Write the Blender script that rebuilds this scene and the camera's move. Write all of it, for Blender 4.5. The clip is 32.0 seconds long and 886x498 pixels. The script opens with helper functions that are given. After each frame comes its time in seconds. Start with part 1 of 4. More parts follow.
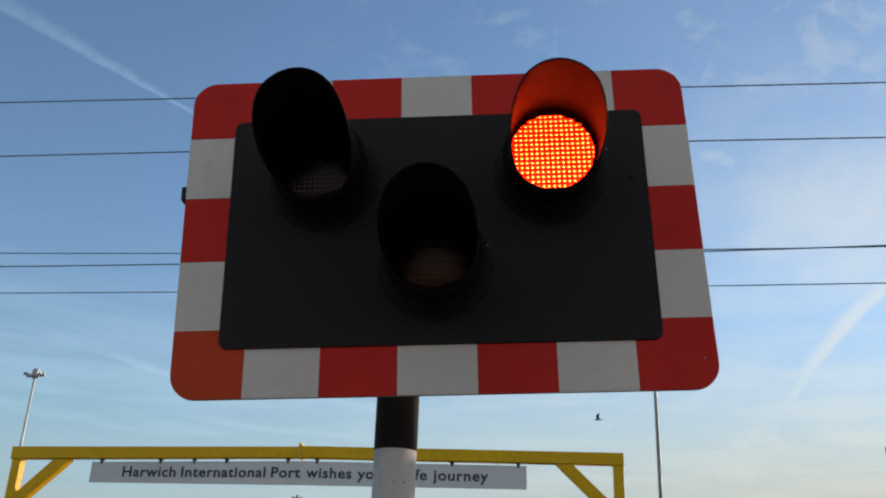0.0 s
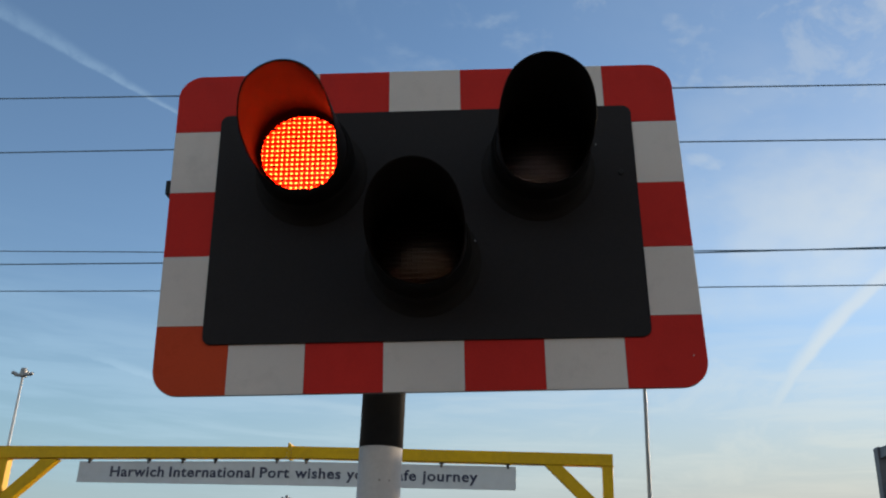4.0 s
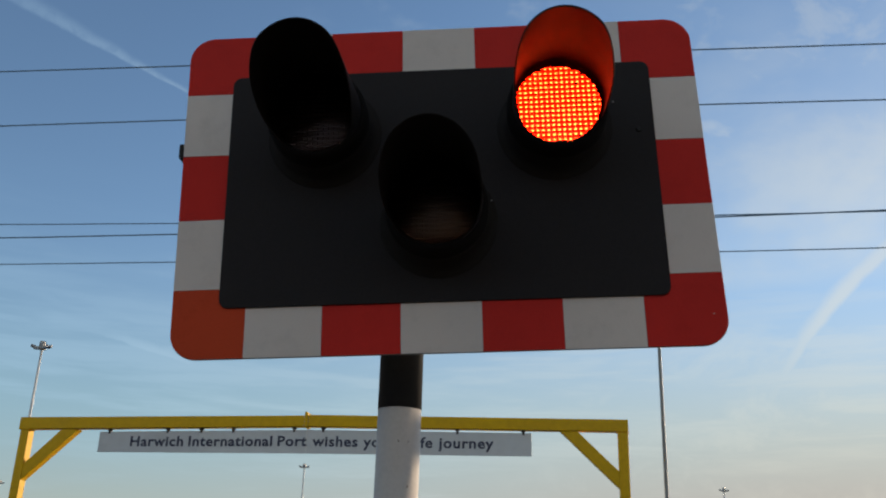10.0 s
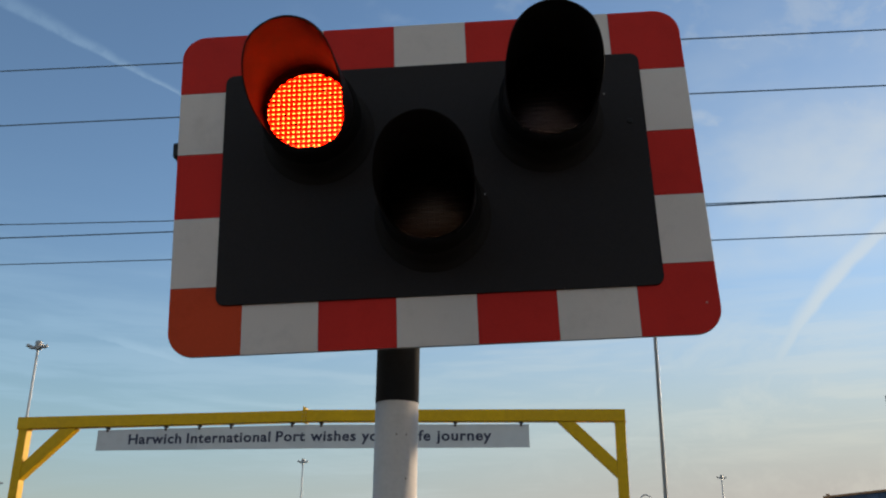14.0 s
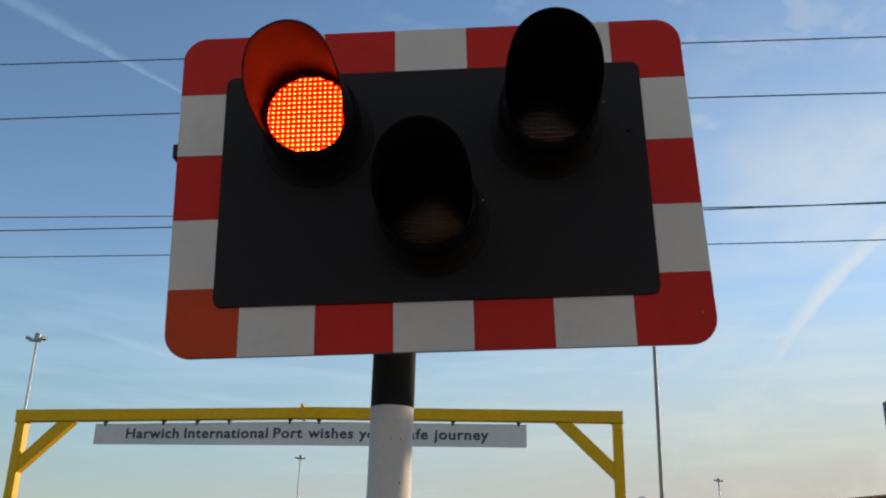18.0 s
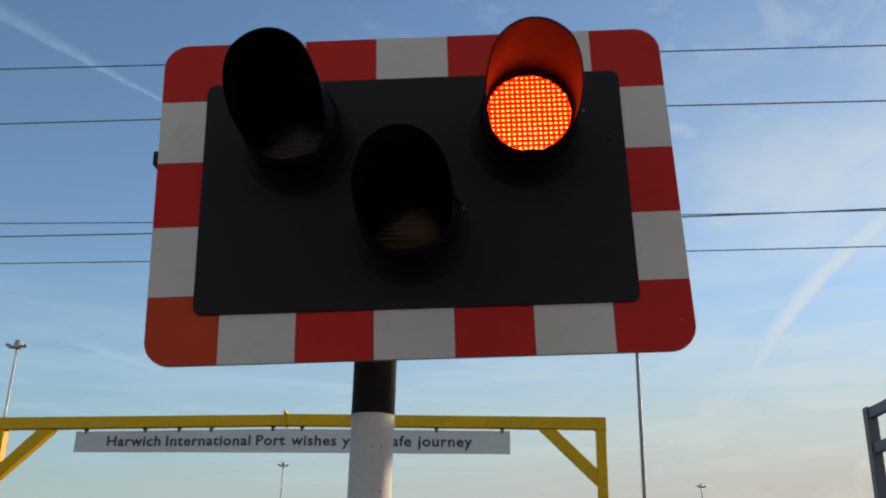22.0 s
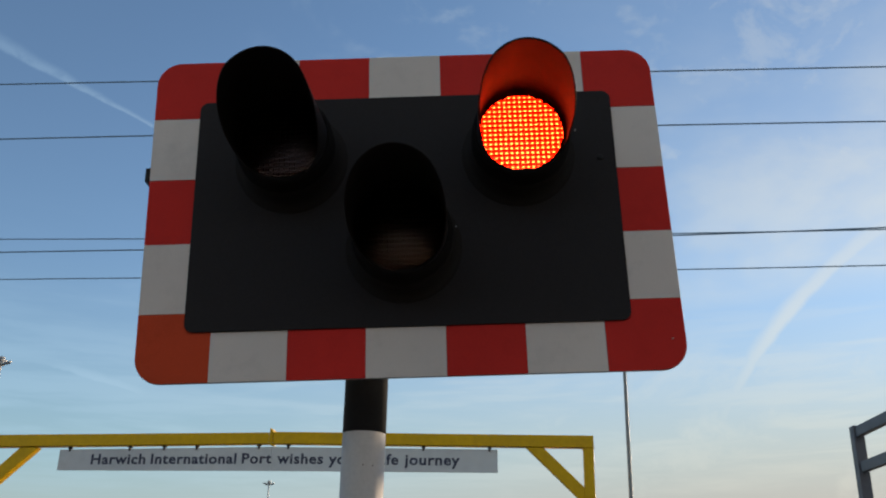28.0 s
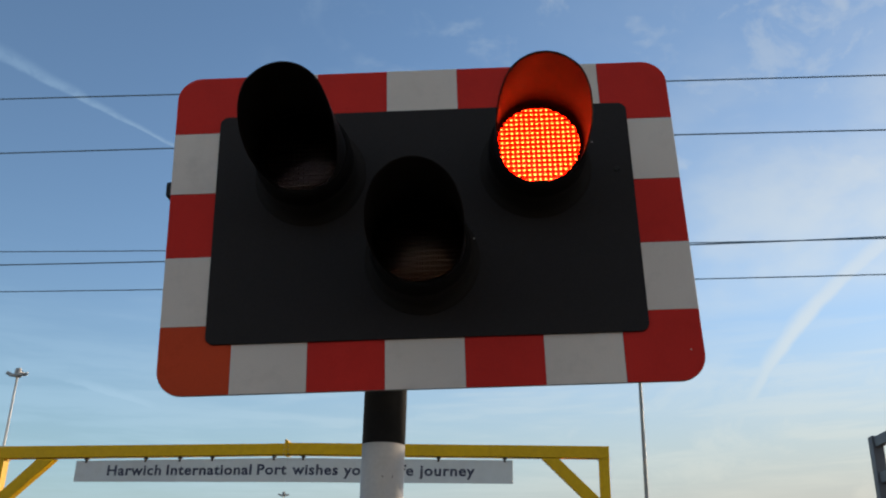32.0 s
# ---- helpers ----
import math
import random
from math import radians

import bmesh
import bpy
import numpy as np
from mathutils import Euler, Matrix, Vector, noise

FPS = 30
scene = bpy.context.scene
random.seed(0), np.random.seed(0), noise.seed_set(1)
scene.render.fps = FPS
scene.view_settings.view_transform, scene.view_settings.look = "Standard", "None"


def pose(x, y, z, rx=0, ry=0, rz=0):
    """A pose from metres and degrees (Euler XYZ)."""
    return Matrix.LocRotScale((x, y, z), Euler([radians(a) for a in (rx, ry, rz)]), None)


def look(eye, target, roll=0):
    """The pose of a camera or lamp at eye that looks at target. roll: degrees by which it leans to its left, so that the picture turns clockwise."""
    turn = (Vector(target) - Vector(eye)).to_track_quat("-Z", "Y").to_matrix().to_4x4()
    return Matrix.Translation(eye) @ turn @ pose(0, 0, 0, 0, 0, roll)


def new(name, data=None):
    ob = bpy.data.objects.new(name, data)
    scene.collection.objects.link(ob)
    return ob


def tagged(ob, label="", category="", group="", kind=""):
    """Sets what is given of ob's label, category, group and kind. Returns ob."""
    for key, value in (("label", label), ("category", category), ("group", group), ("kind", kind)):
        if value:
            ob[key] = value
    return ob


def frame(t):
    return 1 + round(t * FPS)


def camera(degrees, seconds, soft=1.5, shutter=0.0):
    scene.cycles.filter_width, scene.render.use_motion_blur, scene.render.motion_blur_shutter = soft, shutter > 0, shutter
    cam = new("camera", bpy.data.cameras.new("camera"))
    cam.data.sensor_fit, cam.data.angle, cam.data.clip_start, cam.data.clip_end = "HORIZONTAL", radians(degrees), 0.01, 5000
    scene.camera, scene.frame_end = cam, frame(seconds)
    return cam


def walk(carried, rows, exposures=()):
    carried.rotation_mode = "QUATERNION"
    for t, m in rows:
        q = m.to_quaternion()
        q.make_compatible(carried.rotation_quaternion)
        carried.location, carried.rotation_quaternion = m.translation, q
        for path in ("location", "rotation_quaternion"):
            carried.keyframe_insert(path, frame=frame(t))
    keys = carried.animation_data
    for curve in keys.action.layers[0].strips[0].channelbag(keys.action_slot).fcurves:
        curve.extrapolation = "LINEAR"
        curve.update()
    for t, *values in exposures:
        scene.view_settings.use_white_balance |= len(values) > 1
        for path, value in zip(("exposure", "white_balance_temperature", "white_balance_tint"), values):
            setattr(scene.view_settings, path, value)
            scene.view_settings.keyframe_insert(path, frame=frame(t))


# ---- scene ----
# A level crossing warning signal seen from close below, with the port's height gauge behind it.
cam = camera(52.04, 32.0, soft=2.1)
walk(cam, [
    (0.0, pose(0.1316, -1.7041, 1.6757, 112.043, -1.850, 3.223)),
    (0.5, pose(0.1323, -1.7014, 1.6769, 112.143, -1.979, 3.202)),
    (1.0, pose(0.1343, -1.7025, 1.6750, 112.077, -1.904, 3.188)),
    (1.5, pose(0.1338, -1.7006, 1.6737, 112.083, -1.888, 3.139)),
    (2.0, pose(0.1371, -1.6975, 1.6710, 112.045, -2.123, 2.917)),
    (2.5, pose(0.1381, -1.6934, 1.6695, 111.973, -1.942, 2.803)),
    (3.0, pose(0.1396, -1.6866, 1.6700, 111.944, -1.590, 2.834)),
    (3.5, pose(0.1390, -1.6825, 1.6738, 112.144, -1.812, 2.629)),
    (5.5, pose(0.1317, -1.6807, 1.6715, 111.973, -1.985, 2.526)),
    (6.0, pose(0.1305, -1.6836, 1.6700, 111.965, -2.052, 2.525)),
    (6.5, pose(0.1311, -1.6896, 1.6701, 111.893, -2.138, 2.614)),
    (7.0, pose(0.1289, -1.6940, 1.6697, 111.915, -2.137, 2.583)),
    (7.5, pose(0.1289, -1.7000, 1.6705, 111.893, -2.140, 2.773)),
    (8.0, pose(0.1247, -1.7019, 1.6688, 111.810, -2.340, 2.895)),
    (8.5, pose(0.1237, -1.6994, 1.6684, 111.890, -2.365, 2.873)),
    (9.0, pose(0.1210, -1.6800, 1.6667, 111.565, -2.544, 3.347)),
    (9.5, pose(0.1279, -1.6651, 1.6634, 110.587, -1.937, 3.390)),
    (9.7, pose(0.1290, -1.6635, 1.6633, 110.190, -1.740, 3.470)),
    (10.0, pose(0.1305, -1.6615, 1.6633, 110.142, -1.553, 3.608)),
    (10.5, pose(0.1297, -1.6608, 1.6645, 110.038, -1.379, 3.835)),
    (11.0, pose(0.1300, -1.6649, 1.6653, 109.968, -1.085, 3.973)),
    (11.5, pose(0.1328, -1.6654, 1.6642, 109.946, -1.011, 3.852)),
    (12.0, pose(0.1331, -1.6652, 1.6636, 109.934, -0.916, 3.742)),
    (12.5, pose(0.1352, -1.6698, 1.6631, 109.867, -0.793, 3.909)),
    (13.0, pose(0.1353, -1.6717, 1.6636, 109.874, -0.657, 3.940)),
    (13.5, pose(0.1338, -1.6759, 1.6630, 109.746, -0.267, 3.915)),
    (14.0, pose(0.1323, -1.6743, 1.6610, 109.689, -0.542, 3.632)),
    (14.2, pose(0.1336, -1.6725, 1.6617, 108.870, -0.660, 3.610)),
    (14.4, pose(0.1350, -1.6706, 1.6625, 107.790, -0.790, 3.585)),
    (14.5, pose(0.1356, -1.6698, 1.6628, 106.970, -0.848, 3.575)),
    (16.5, pose(0.1436, -1.6764, 1.6700, 109.106, -0.144, 3.793)),
    (17.0, pose(0.1407, -1.6774, 1.6724, 109.526, -0.989, 3.495)),
    (17.5, pose(0.1382, -1.6793, 1.6720, 109.558, -1.293, 3.538)),
    (18.0, pose(0.1384, -1.6814, 1.6730, 109.601, -1.395, 3.364)),
    (18.5, pose(0.1381, -1.6811, 1.6732, 109.823, -1.134, 3.288)),
    (19.0, pose(0.1384, -1.6827, 1.6732, 110.034, -1.022, 3.100)),
    (19.5, pose(0.1379, -1.6835, 1.6707, 110.113, -1.160, 2.953)),
    (20.0, pose(0.1391, -1.6835, 1.6709, 109.986, -1.312, 2.954)),
    (20.5, pose(0.1367, -1.6841, 1.6703, 109.956, -1.139, 2.941)),
    (21.0, pose(0.1376, -1.6801, 1.6696, 109.972, -1.060, 2.783)),
    (21.5, pose(0.1422, -1.6825, 1.6732, 110.031, -0.783, 2.594)),
    (22.0, pose(0.1448, -1.6860, 1.6737, 110.030, -1.089, 2.392)),
    (22.5, pose(0.1434, -1.6872, 1.6714, 109.784, -0.863, 2.756)),
    (23.0, pose(0.1389, -1.6776, 1.6708, 109.968, -0.670, 3.059)),
    (23.5, pose(0.1380, -1.6816, 1.6701, 110.095, -0.781, 3.164)),
    (24.0, pose(0.1355, -1.6783, 1.6702, 110.088, -0.852, 3.166)),
    (24.5, pose(0.1345, -1.6786, 1.6693, 110.046, -0.879, 3.206)),
    (25.0, pose(0.1343, -1.6802, 1.6689, 110.086, -0.820, 3.007)),
    (25.5, pose(0.1348, -1.6809, 1.6715, 110.599, -0.898, 2.690)),
    (27.5, pose(0.1330, -1.6912, 1.6744, 111.124, -1.087, 1.960)),
    (27.6, pose(0.1335, -1.6910, 1.6742, 111.130, -1.075, 1.800)),
    (28.0, pose(0.1360, -1.6904, 1.6736, 111.151, -1.028, 1.583)),
    (28.5, pose(0.1379, -1.6923, 1.6760, 111.138, -0.676, 1.784)),
    (29.0, pose(0.1330, -1.6936, 1.6764, 111.336, -0.560, 2.015)),
    (29.5, pose(0.1335, -1.6934, 1.6794, 111.582, -0.672, 1.863)),
    (30.0, pose(0.1317, -1.6934, 1.6810, 111.925, -0.754, 2.213)),
    (30.5, pose(0.1297, -1.6982, 1.6788, 112.006, -0.873, 2.254)),
    (31.0, pose(0.1277, -1.7024, 1.6774, 111.975, -0.980, 2.389)),
    (31.5, pose(0.1281, -1.7027, 1.6737, 111.806, -0.897, 2.367)),
    (32.0, pose(0.1275, -1.7029, 1.6724, 111.783, -1.103, 2.478)),
], [(0.0, 0.34), (7.0, 0.30), (9.2, 0.28), (9.8, 0.18), (11.0, 0.19), (14.5, 0.19), (17.0, 0.32), (21.0, 0.26), (24.0, 0.24), (28.0, 0.26), (32.0, 0.32)])

# ---------------------------------------------------------------- world, sun
SUN_AZ = radians(48)      # to the right of straight ahead
SUN_EL = radians(14)
world = bpy.data.worlds.new("sky")
scene.world = world
world.use_nodes = True
wn = world.node_tree.nodes
wl = world.node_tree.links
sky = wn.new("ShaderNodeTexSky")
sky.sky_type = "NISHITA"
sky.sun_disc = False
sky.sun_elevation = SUN_EL
sky.sun_rotation = SUN_AZ
sky.air_density = 1.0
sky.dust_density = 0.12
sky.ozone_density = 2.5
wl.new(sky.outputs[0], wn["Background"].inputs[0])
wn["Background"].inputs[1].default_value = 0.135

sun_data = bpy.data.lights.new("sun", "SUN")
sun_data.energy = 5.0
sun_data.angle = radians(0.6)
sun_data.color = (1.0, 0.78, 0.55)
sun = new("sun", sun_data)
sun_dir = Vector((math.sin(SUN_AZ) * math.cos(SUN_EL), math.cos(SUN_AZ) * math.cos(SUN_EL), math.sin(SUN_EL)))
sun.matrix_world = look(sun_dir * 50, (0, 0, 0))


# ---------------------------------------------------------------- materials
def material(name):
    m = bpy.data.materials.new(name)
    m.use_nodes = True
    return m, m.node_tree.nodes, m.node_tree.links, m.node_tree.nodes["Principled BSDF"]


def mat(name, colour, rough=0.5, metal=0.0, vary=0.12, fine=60.0, coarse=6.0, bump=0.0, dirt=None, spec=0.5, spots=0.0):
    """A painted or plain surface with grain at two scales, a little dirt and relief."""
    m, n, l, p = material(name)
    tc = n.new("ShaderNodeTexCoord")
    big = n.new("ShaderNodeTexNoise")
    big.inputs["Scale"].default_value = coarse
    big.inputs["Detail"].default_value = 6
    small = n.new("ShaderNodeTexNoise")
    small.inputs["Scale"].default_value = fine
    small.inputs["Detail"].default_value = 4
    l.new(tc.outputs["Object"], big.inputs["Vector"])
    l.new(tc.outputs["Object"], small.inputs["Vector"])
    add = n.new("ShaderNodeMath")
    add.operation = "ADD"
    l.new(big.outputs[0], add.inputs[0])
    l.new(small.outputs[0], add.inputs[1])
    ramp = n.new("ShaderNodeMapRange")
    ramp.inputs["From Min"].default_value = 0.7
    ramp.inputs["From Max"].default_value = 1.3
    ramp.inputs["To Min"].default_value = 1 - vary
    ramp.inputs["To Max"].default_value = 1 + vary
    l.new(add.outputs[0], ramp.inputs[0])
    mul = n.new("ShaderNodeVectorMath")
    mul.operation = "SCALE"
    mul.inputs[0].default_value = colour
    l.new(ramp.outputs[0], mul.inputs["Scale"])
    out = mul.outputs[0]
    if dirt:
        stain = n.new("ShaderNodeTexNoise")
        stain.inputs["Scale"].default_value = coarse * 2.3
        stain.inputs["Detail"].default_value = 9
        stain.inputs["Roughness"].default_value = 0.7
        l.new(tc.outputs["Object"], stain.inputs["Vector"])
        cut = n.new("ShaderNodeMapRange")
        cut.inputs["From Min"].default_value = 0.52
        cut.inputs["From Max"].default_value = 0.75
        cut.inputs["To Max"].default_value = dirt[1]
        l.new(stain.outputs[0], cut.inputs[0])
        mix = n.new("ShaderNodeMix")
        mix.data_type = "RGBA"
        l.new(cut.outputs[0], mix.inputs[0])
        l.new(out, mix.inputs[6])
        mix.inputs[7].default_value = (*dirt[0], 1)
        out = mix.outputs[2]
    if spots:
        vor = n.new("ShaderNodeTexVoronoi")
        vor.inputs["Scale"].default_value = spots
        l.new(tc.outputs["Object"], vor.inputs["Vector"])
        dot = n.new("ShaderNodeMapRange")
        dot.inputs["From Min"].default_value = 0.10
        dot.inputs["From Max"].default_value = 0.04
        dot.inputs["To Max"].default_value = 0.8
        l.new(vor.outputs["Distance"], dot.inputs[0])
        mix2 = n.new("ShaderNodeMix")
        mix2.data_type = "RGBA"
        l.new(dot.outputs[0], mix2.inputs[0])
        l.new(out, mix2.inputs[6])
        mix2.inputs[7].default_value = (0.09, 0.07, 0.04, 1)
        out = mix2.outputs[2]
    l.new(out, p.inputs["Base Color"])
    rr = n.new("ShaderNodeMapRange")
    rr.inputs["From Min"].default_value = 0.3
    rr.inputs["From Max"].default_value = 0.7
    rr.inputs["To Min"].default_value = max(0.02, rough - 0.08)
    rr.inputs["To Max"].default_value = min(1, rough + 0.08)
    l.new(big.outputs[0], rr.inputs[0])
    l.new(rr.outputs[0], p.inputs["Roughness"])
    p.inputs["Metallic"].default_value = metal
    p.inputs["Specular IOR Level"].default_value = spec
    if bump:
        b = n.new("ShaderNodeBump")
        b.inputs["Strength"].default_value = 0.4
        b.inputs["Distance"].default_value = bump
        l.new(small.outputs[0], b.inputs["Height"])
        l.new(b.outputs[0], p.inputs["Normal"])
    return m


M_RED = mat("red reflective sheeting", (0.585, 0.034, 0.027), 0.6, vary=0.10, fine=400, coarse=5, bump=0.0002, dirt=((0.42, 0.022, 0.019), 0.40), spec=0.06)
M_ORANGE = mat("orange red sheeting", (0.56, 0.070, 0.026), 0.6, vary=0.10, fine=400, coarse=5, bump=0.0002, dirt=((0.36, 0.035, 0.012), 0.45), spec=0.06)
M_WHITE = mat("white reflective sheeting", (0.69, 0.628, 0.572), 0.6, vary=0.04, fine=400, coarse=5, bump=0.0002, dirt=((0.44, 0.41, 0.37), 0.35), spec=0.1)
M_BLACK = mat("matt black plate", (0.0255, 0.0232, 0.0237), 0.7, vary=0.12, fine=250, coarse=7, bump=0.0003, dirt=((0.031, 0.0285, 0.029), 0.25), spec=0.12)
M_HOOD = mat("black plastic hood", (0.0225, 0.0200, 0.0195), 0.5, vary=0.15, fine=180, coarse=10, bump=0.0004, spec=0.08)
M_SEAL = mat("black rubber lamp seal", (0.0105, 0.0096, 0.0092), 0.8, vary=0.15, fine=180, coarse=10, spec=0.03)
M_BARREL = mat("black painted lamp barrel", (0.0205, 0.0182, 0.0170), 0.7, vary=0.12, fine=180, coarse=10, spec=0.05)
M_HOOD_SHADE = mat("hood liner painted shade", (0.0022, 0.0020, 0.0020), 0.55, vary=0.1, spec=0.0)


def paint_shade(m, base, worn, y0, y1):
    """Painted shade: colour and gloss rise unevenly from base (y0) to worn (y1)."""
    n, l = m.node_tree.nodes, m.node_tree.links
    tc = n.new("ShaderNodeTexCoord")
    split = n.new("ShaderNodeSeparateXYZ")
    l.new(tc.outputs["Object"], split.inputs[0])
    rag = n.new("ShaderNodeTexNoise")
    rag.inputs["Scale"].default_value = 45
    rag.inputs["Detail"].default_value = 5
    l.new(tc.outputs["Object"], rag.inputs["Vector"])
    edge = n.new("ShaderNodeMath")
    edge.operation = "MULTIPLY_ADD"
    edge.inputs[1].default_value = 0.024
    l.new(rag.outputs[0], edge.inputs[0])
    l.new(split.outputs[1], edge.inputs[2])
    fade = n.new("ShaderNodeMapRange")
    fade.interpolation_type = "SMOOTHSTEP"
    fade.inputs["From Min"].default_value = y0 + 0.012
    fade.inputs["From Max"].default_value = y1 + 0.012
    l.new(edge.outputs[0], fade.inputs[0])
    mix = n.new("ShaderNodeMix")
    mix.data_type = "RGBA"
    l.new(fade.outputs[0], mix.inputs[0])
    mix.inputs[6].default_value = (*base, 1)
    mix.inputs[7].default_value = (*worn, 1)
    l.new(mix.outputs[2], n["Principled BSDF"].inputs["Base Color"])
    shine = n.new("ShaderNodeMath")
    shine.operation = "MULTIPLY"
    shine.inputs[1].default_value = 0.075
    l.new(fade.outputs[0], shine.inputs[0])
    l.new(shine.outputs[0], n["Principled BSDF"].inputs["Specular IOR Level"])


# darkens the hood's liner by the lens, where little lamp light lands
paint_shade(M_HOOD_SHADE, (0.0095, 0.0084, 0.0082), (0.0125, 0.0104, 0.0098), -0.056, -0.130)
M_LOUVRE = mat("brown black louvre", (0.006, 0.004, 0.003), 0.9, vary=0.1, spec=0.0)
M_RUBBER = mat("black rubber seal", (0.012, 0.012, 0.012), 0.8, vary=0.1, fine=200, coarse=20)
M_ALU = mat("dull aluminium", (0.42, 0.43, 0.44), 0.4, 0.8, vary=0.1, fine=200, coarse=12)
M_SCREW = mat("dull screw", (0.26, 0.255, 0.245), 0.5, 0.5, vary=0.05)
M_POST_W = mat("white post paint", (0.52, 0.478, 0.432), 0.55, vary=0.06, fine=120, coarse=7, bump=0.0008, dirt=((0.38, 0.345, 0.29), 0.45), spec=0.25)
M_CHIP = mat("worn primer", (0.20, 0.17, 0.13), 0.8, vary=0.3, fine=300, coarse=60)
M_POST_B = mat("black post paint", (0.015, 0.0148, 0.015), 0.5, vary=0.2, fine=120, coarse=9, bump=0.0005, dirt=((0.05, 0.045, 0.04), 0.3))
M_YELLOW = mat("yellow gauge paint", (0.60, 0.350, 0.002), 0.5, vary=0.10, fine=9, coarse=0.7, bump=0.002, dirt=((0.47, 0.28, 0.010), 0.5), spec=0.2)
M_SIGN = mat("grey white sign sheet", (0.50, 0.51, 0.53), 0.5, vary=0.05, fine=6, coarse=0.5, dirt=((0.36, 0.36, 0.36), 0.4))
M_SIGN2 = mat("newer sign sheet", (0.55, 0.56, 0.57), 0.5, vary=0.05, fine=6, coarse=0.5, dirt=((0.38, 0.38, 0.38), 0.3))
M_LETTER = mat("dark blue lettering", (0.020, 0.024, 0.058), 0.5, vary=0.1, fine=8, coarse=1)
M_HANGER = mat("rusted hanger steel", (0.06, 0.05, 0.045), 0.7, 0.4, vary=0.3, fine=30, coarse=5)
M_GALV = mat("galvanised steel", (0.42, 0.43, 0.43), 0.5, 0.5, vary=0.15, fine=20, coarse=2, dirt=((0.25, 0.24, 0.22), 0.4))
M_COLUMN = mat("weathered column steel", (0.24, 0.24, 0.235), 0.6, 0.2, vary=0.12, fine=20, coarse=2)
M_MAST = mat("weathered mast steel", (0.56, 0.56, 0.55), 0.6, 0.1, vary=0.12, fine=3, coarse=0.4)
M_LAMPHEAD = mat("floodlight housing", (0.30, 0.30, 0.30), 0.6, 0.2, vary=0.15, fine=5, coarse=1)
M_WIRE = mat("oxidised copper wire", (0.11, 0.18, 0.25), 0.6, 0.1, vary=0.2, fine=4, coarse=0.5)
M_FRAME = mat("slate grey steel paint", (0.098, 0.102, 0.118), 0.45, vary=0.12, fine=40, coarse=4, bump=0.0006, dirt=((0.05, 0.045, 0.04), 0.4))
M_CLAD = mat("blue ribbed cladding", (0.045, 0.085, 0.17), 0.5, vary=0.12, fine=3, coarse=0.3, dirt=((0.05, 0.07, 0.11), 0.5))
M_TRIM = mat("orange brown roof trim", (0.36, 0.17, 0.07), 0.6, vary=0.15, fine=3, coarse=0.4)
M_DARK = mat("painted doorway shade", (0.02, 0.024, 0.03), 0.8, vary=0.2, fine=5, coarse=0.5)
M_BACK = mat("grey sign back", (0.40, 0.41, 0.42), 0.5, 0.2, vary=0.1, fine=20, coarse=2, dirt=((0.28, 0.27, 0.26), 0.4))
M_BACKDARK = mat("weathered dark sign back", (0.13, 0.135, 0.14), 0.6, 0.1, vary=0.12, fine=20, coarse=2, dirt=((0.09, 0.085, 0.08), 0.4))
M_BOX = mat("cream equipment box", (0.55, 0.50, 0.40), 0.5, vary=0.1, fine=20, coarse=3)
M_GULL = mat("grey gull feathers", (0.22, 0.22, 0.23), 0.8, vary=0.2, fine=30, coarse=6)
M_GULL_DARK = mat("dark wing feathers", (0.07, 0.07, 0.075), 0.8, vary=0.2, fine=30, coarse=6)
M_GROUND = mat("worn asphalt", (0.055, 0.052, 0.048), 0.9, vary=0.25, fine=25, coarse=0.15, bump=0.004, dirt=((0.10, 0.09, 0.077), 0.6))
M_LENS_OFF = mat("unlit lamp backing", (0.011, 0.006, 0.004), 0.8, vary=0.1, fine=80, coarse=15, spec=0.0)


def glow(name, colour, strength):
    m, n, l, p = material(name)
    p.inputs["Base Color"].default_value = (0.05, 0.01, 0.005, 1)
    p.inputs["Emission Color"].default_value = (*colour, 1)
    p.inputs["Emission Strength"].default_value = strength
    return m


M_GLOW = glow("red lamp glow", (1.0, 0.0050, 0.0), 7.2)
M_LED = glow("orange light points", (1.0, 0.068, 0.0115), 24.0)
M_CORE = mat("black lamp core", (0.02, 0.018, 0.016), 0.7, vary=0.1)


def lens_glass(name, tint, gloss):
    """Clear moulded lens: lets the lamp behind show, with a weak gloss."""
    m, n, l, p = material(name)
    n.remove(p)
    tr = n.new("ShaderNodeBsdfTransparent")
    tr.inputs[0].default_value = (*tint, 1)
    gl = n.new("ShaderNodeBsdfGlossy")
    gl.inputs["Roughness"].default_value = 0.20
    gl.inputs["Color"].default_value = (*gloss, 1)
    lw = n.new("ShaderNodeFresnel")
    lw.inputs["IOR"].default_value = 1.36
    mx = n.new("ShaderNodeMixShader")
    l.new(lw.outputs[0], mx.inputs[0])
    l.new(tr.outputs[0], mx.inputs[1])
    l.new(gl.outputs[0], mx.inputs[2])
    l.new(mx.outputs[0], n["Material Output"].inputs[0])
    return m


M_LENS = lens_glass("clear moulded lens", (0.96, 0.92, 0.88), (0.84, 0.52, 0.44))
M_LENS_AMBER = lens_glass("amber moulded lens", (0.96, 0.86, 0.74), (1.0, 0.59, 0.40))


# ---------------------------------------------------------------- mesh helpers
def mesh_of(name, bm, material_, smooth=False):
    me = bpy.data.meshes.new(name)
    bm.to_mesh(me)
    bm.free()
    if material_:
        me.materials.append(material_)
    if smooth:
        for f in me.polygons:
            f.use_smooth = True
    return me


def thing(name, m=None):
    ob = new(name)
    ob.empty_display_size = 0.1
    if m is not None:
        ob.matrix_world = m
    return ob


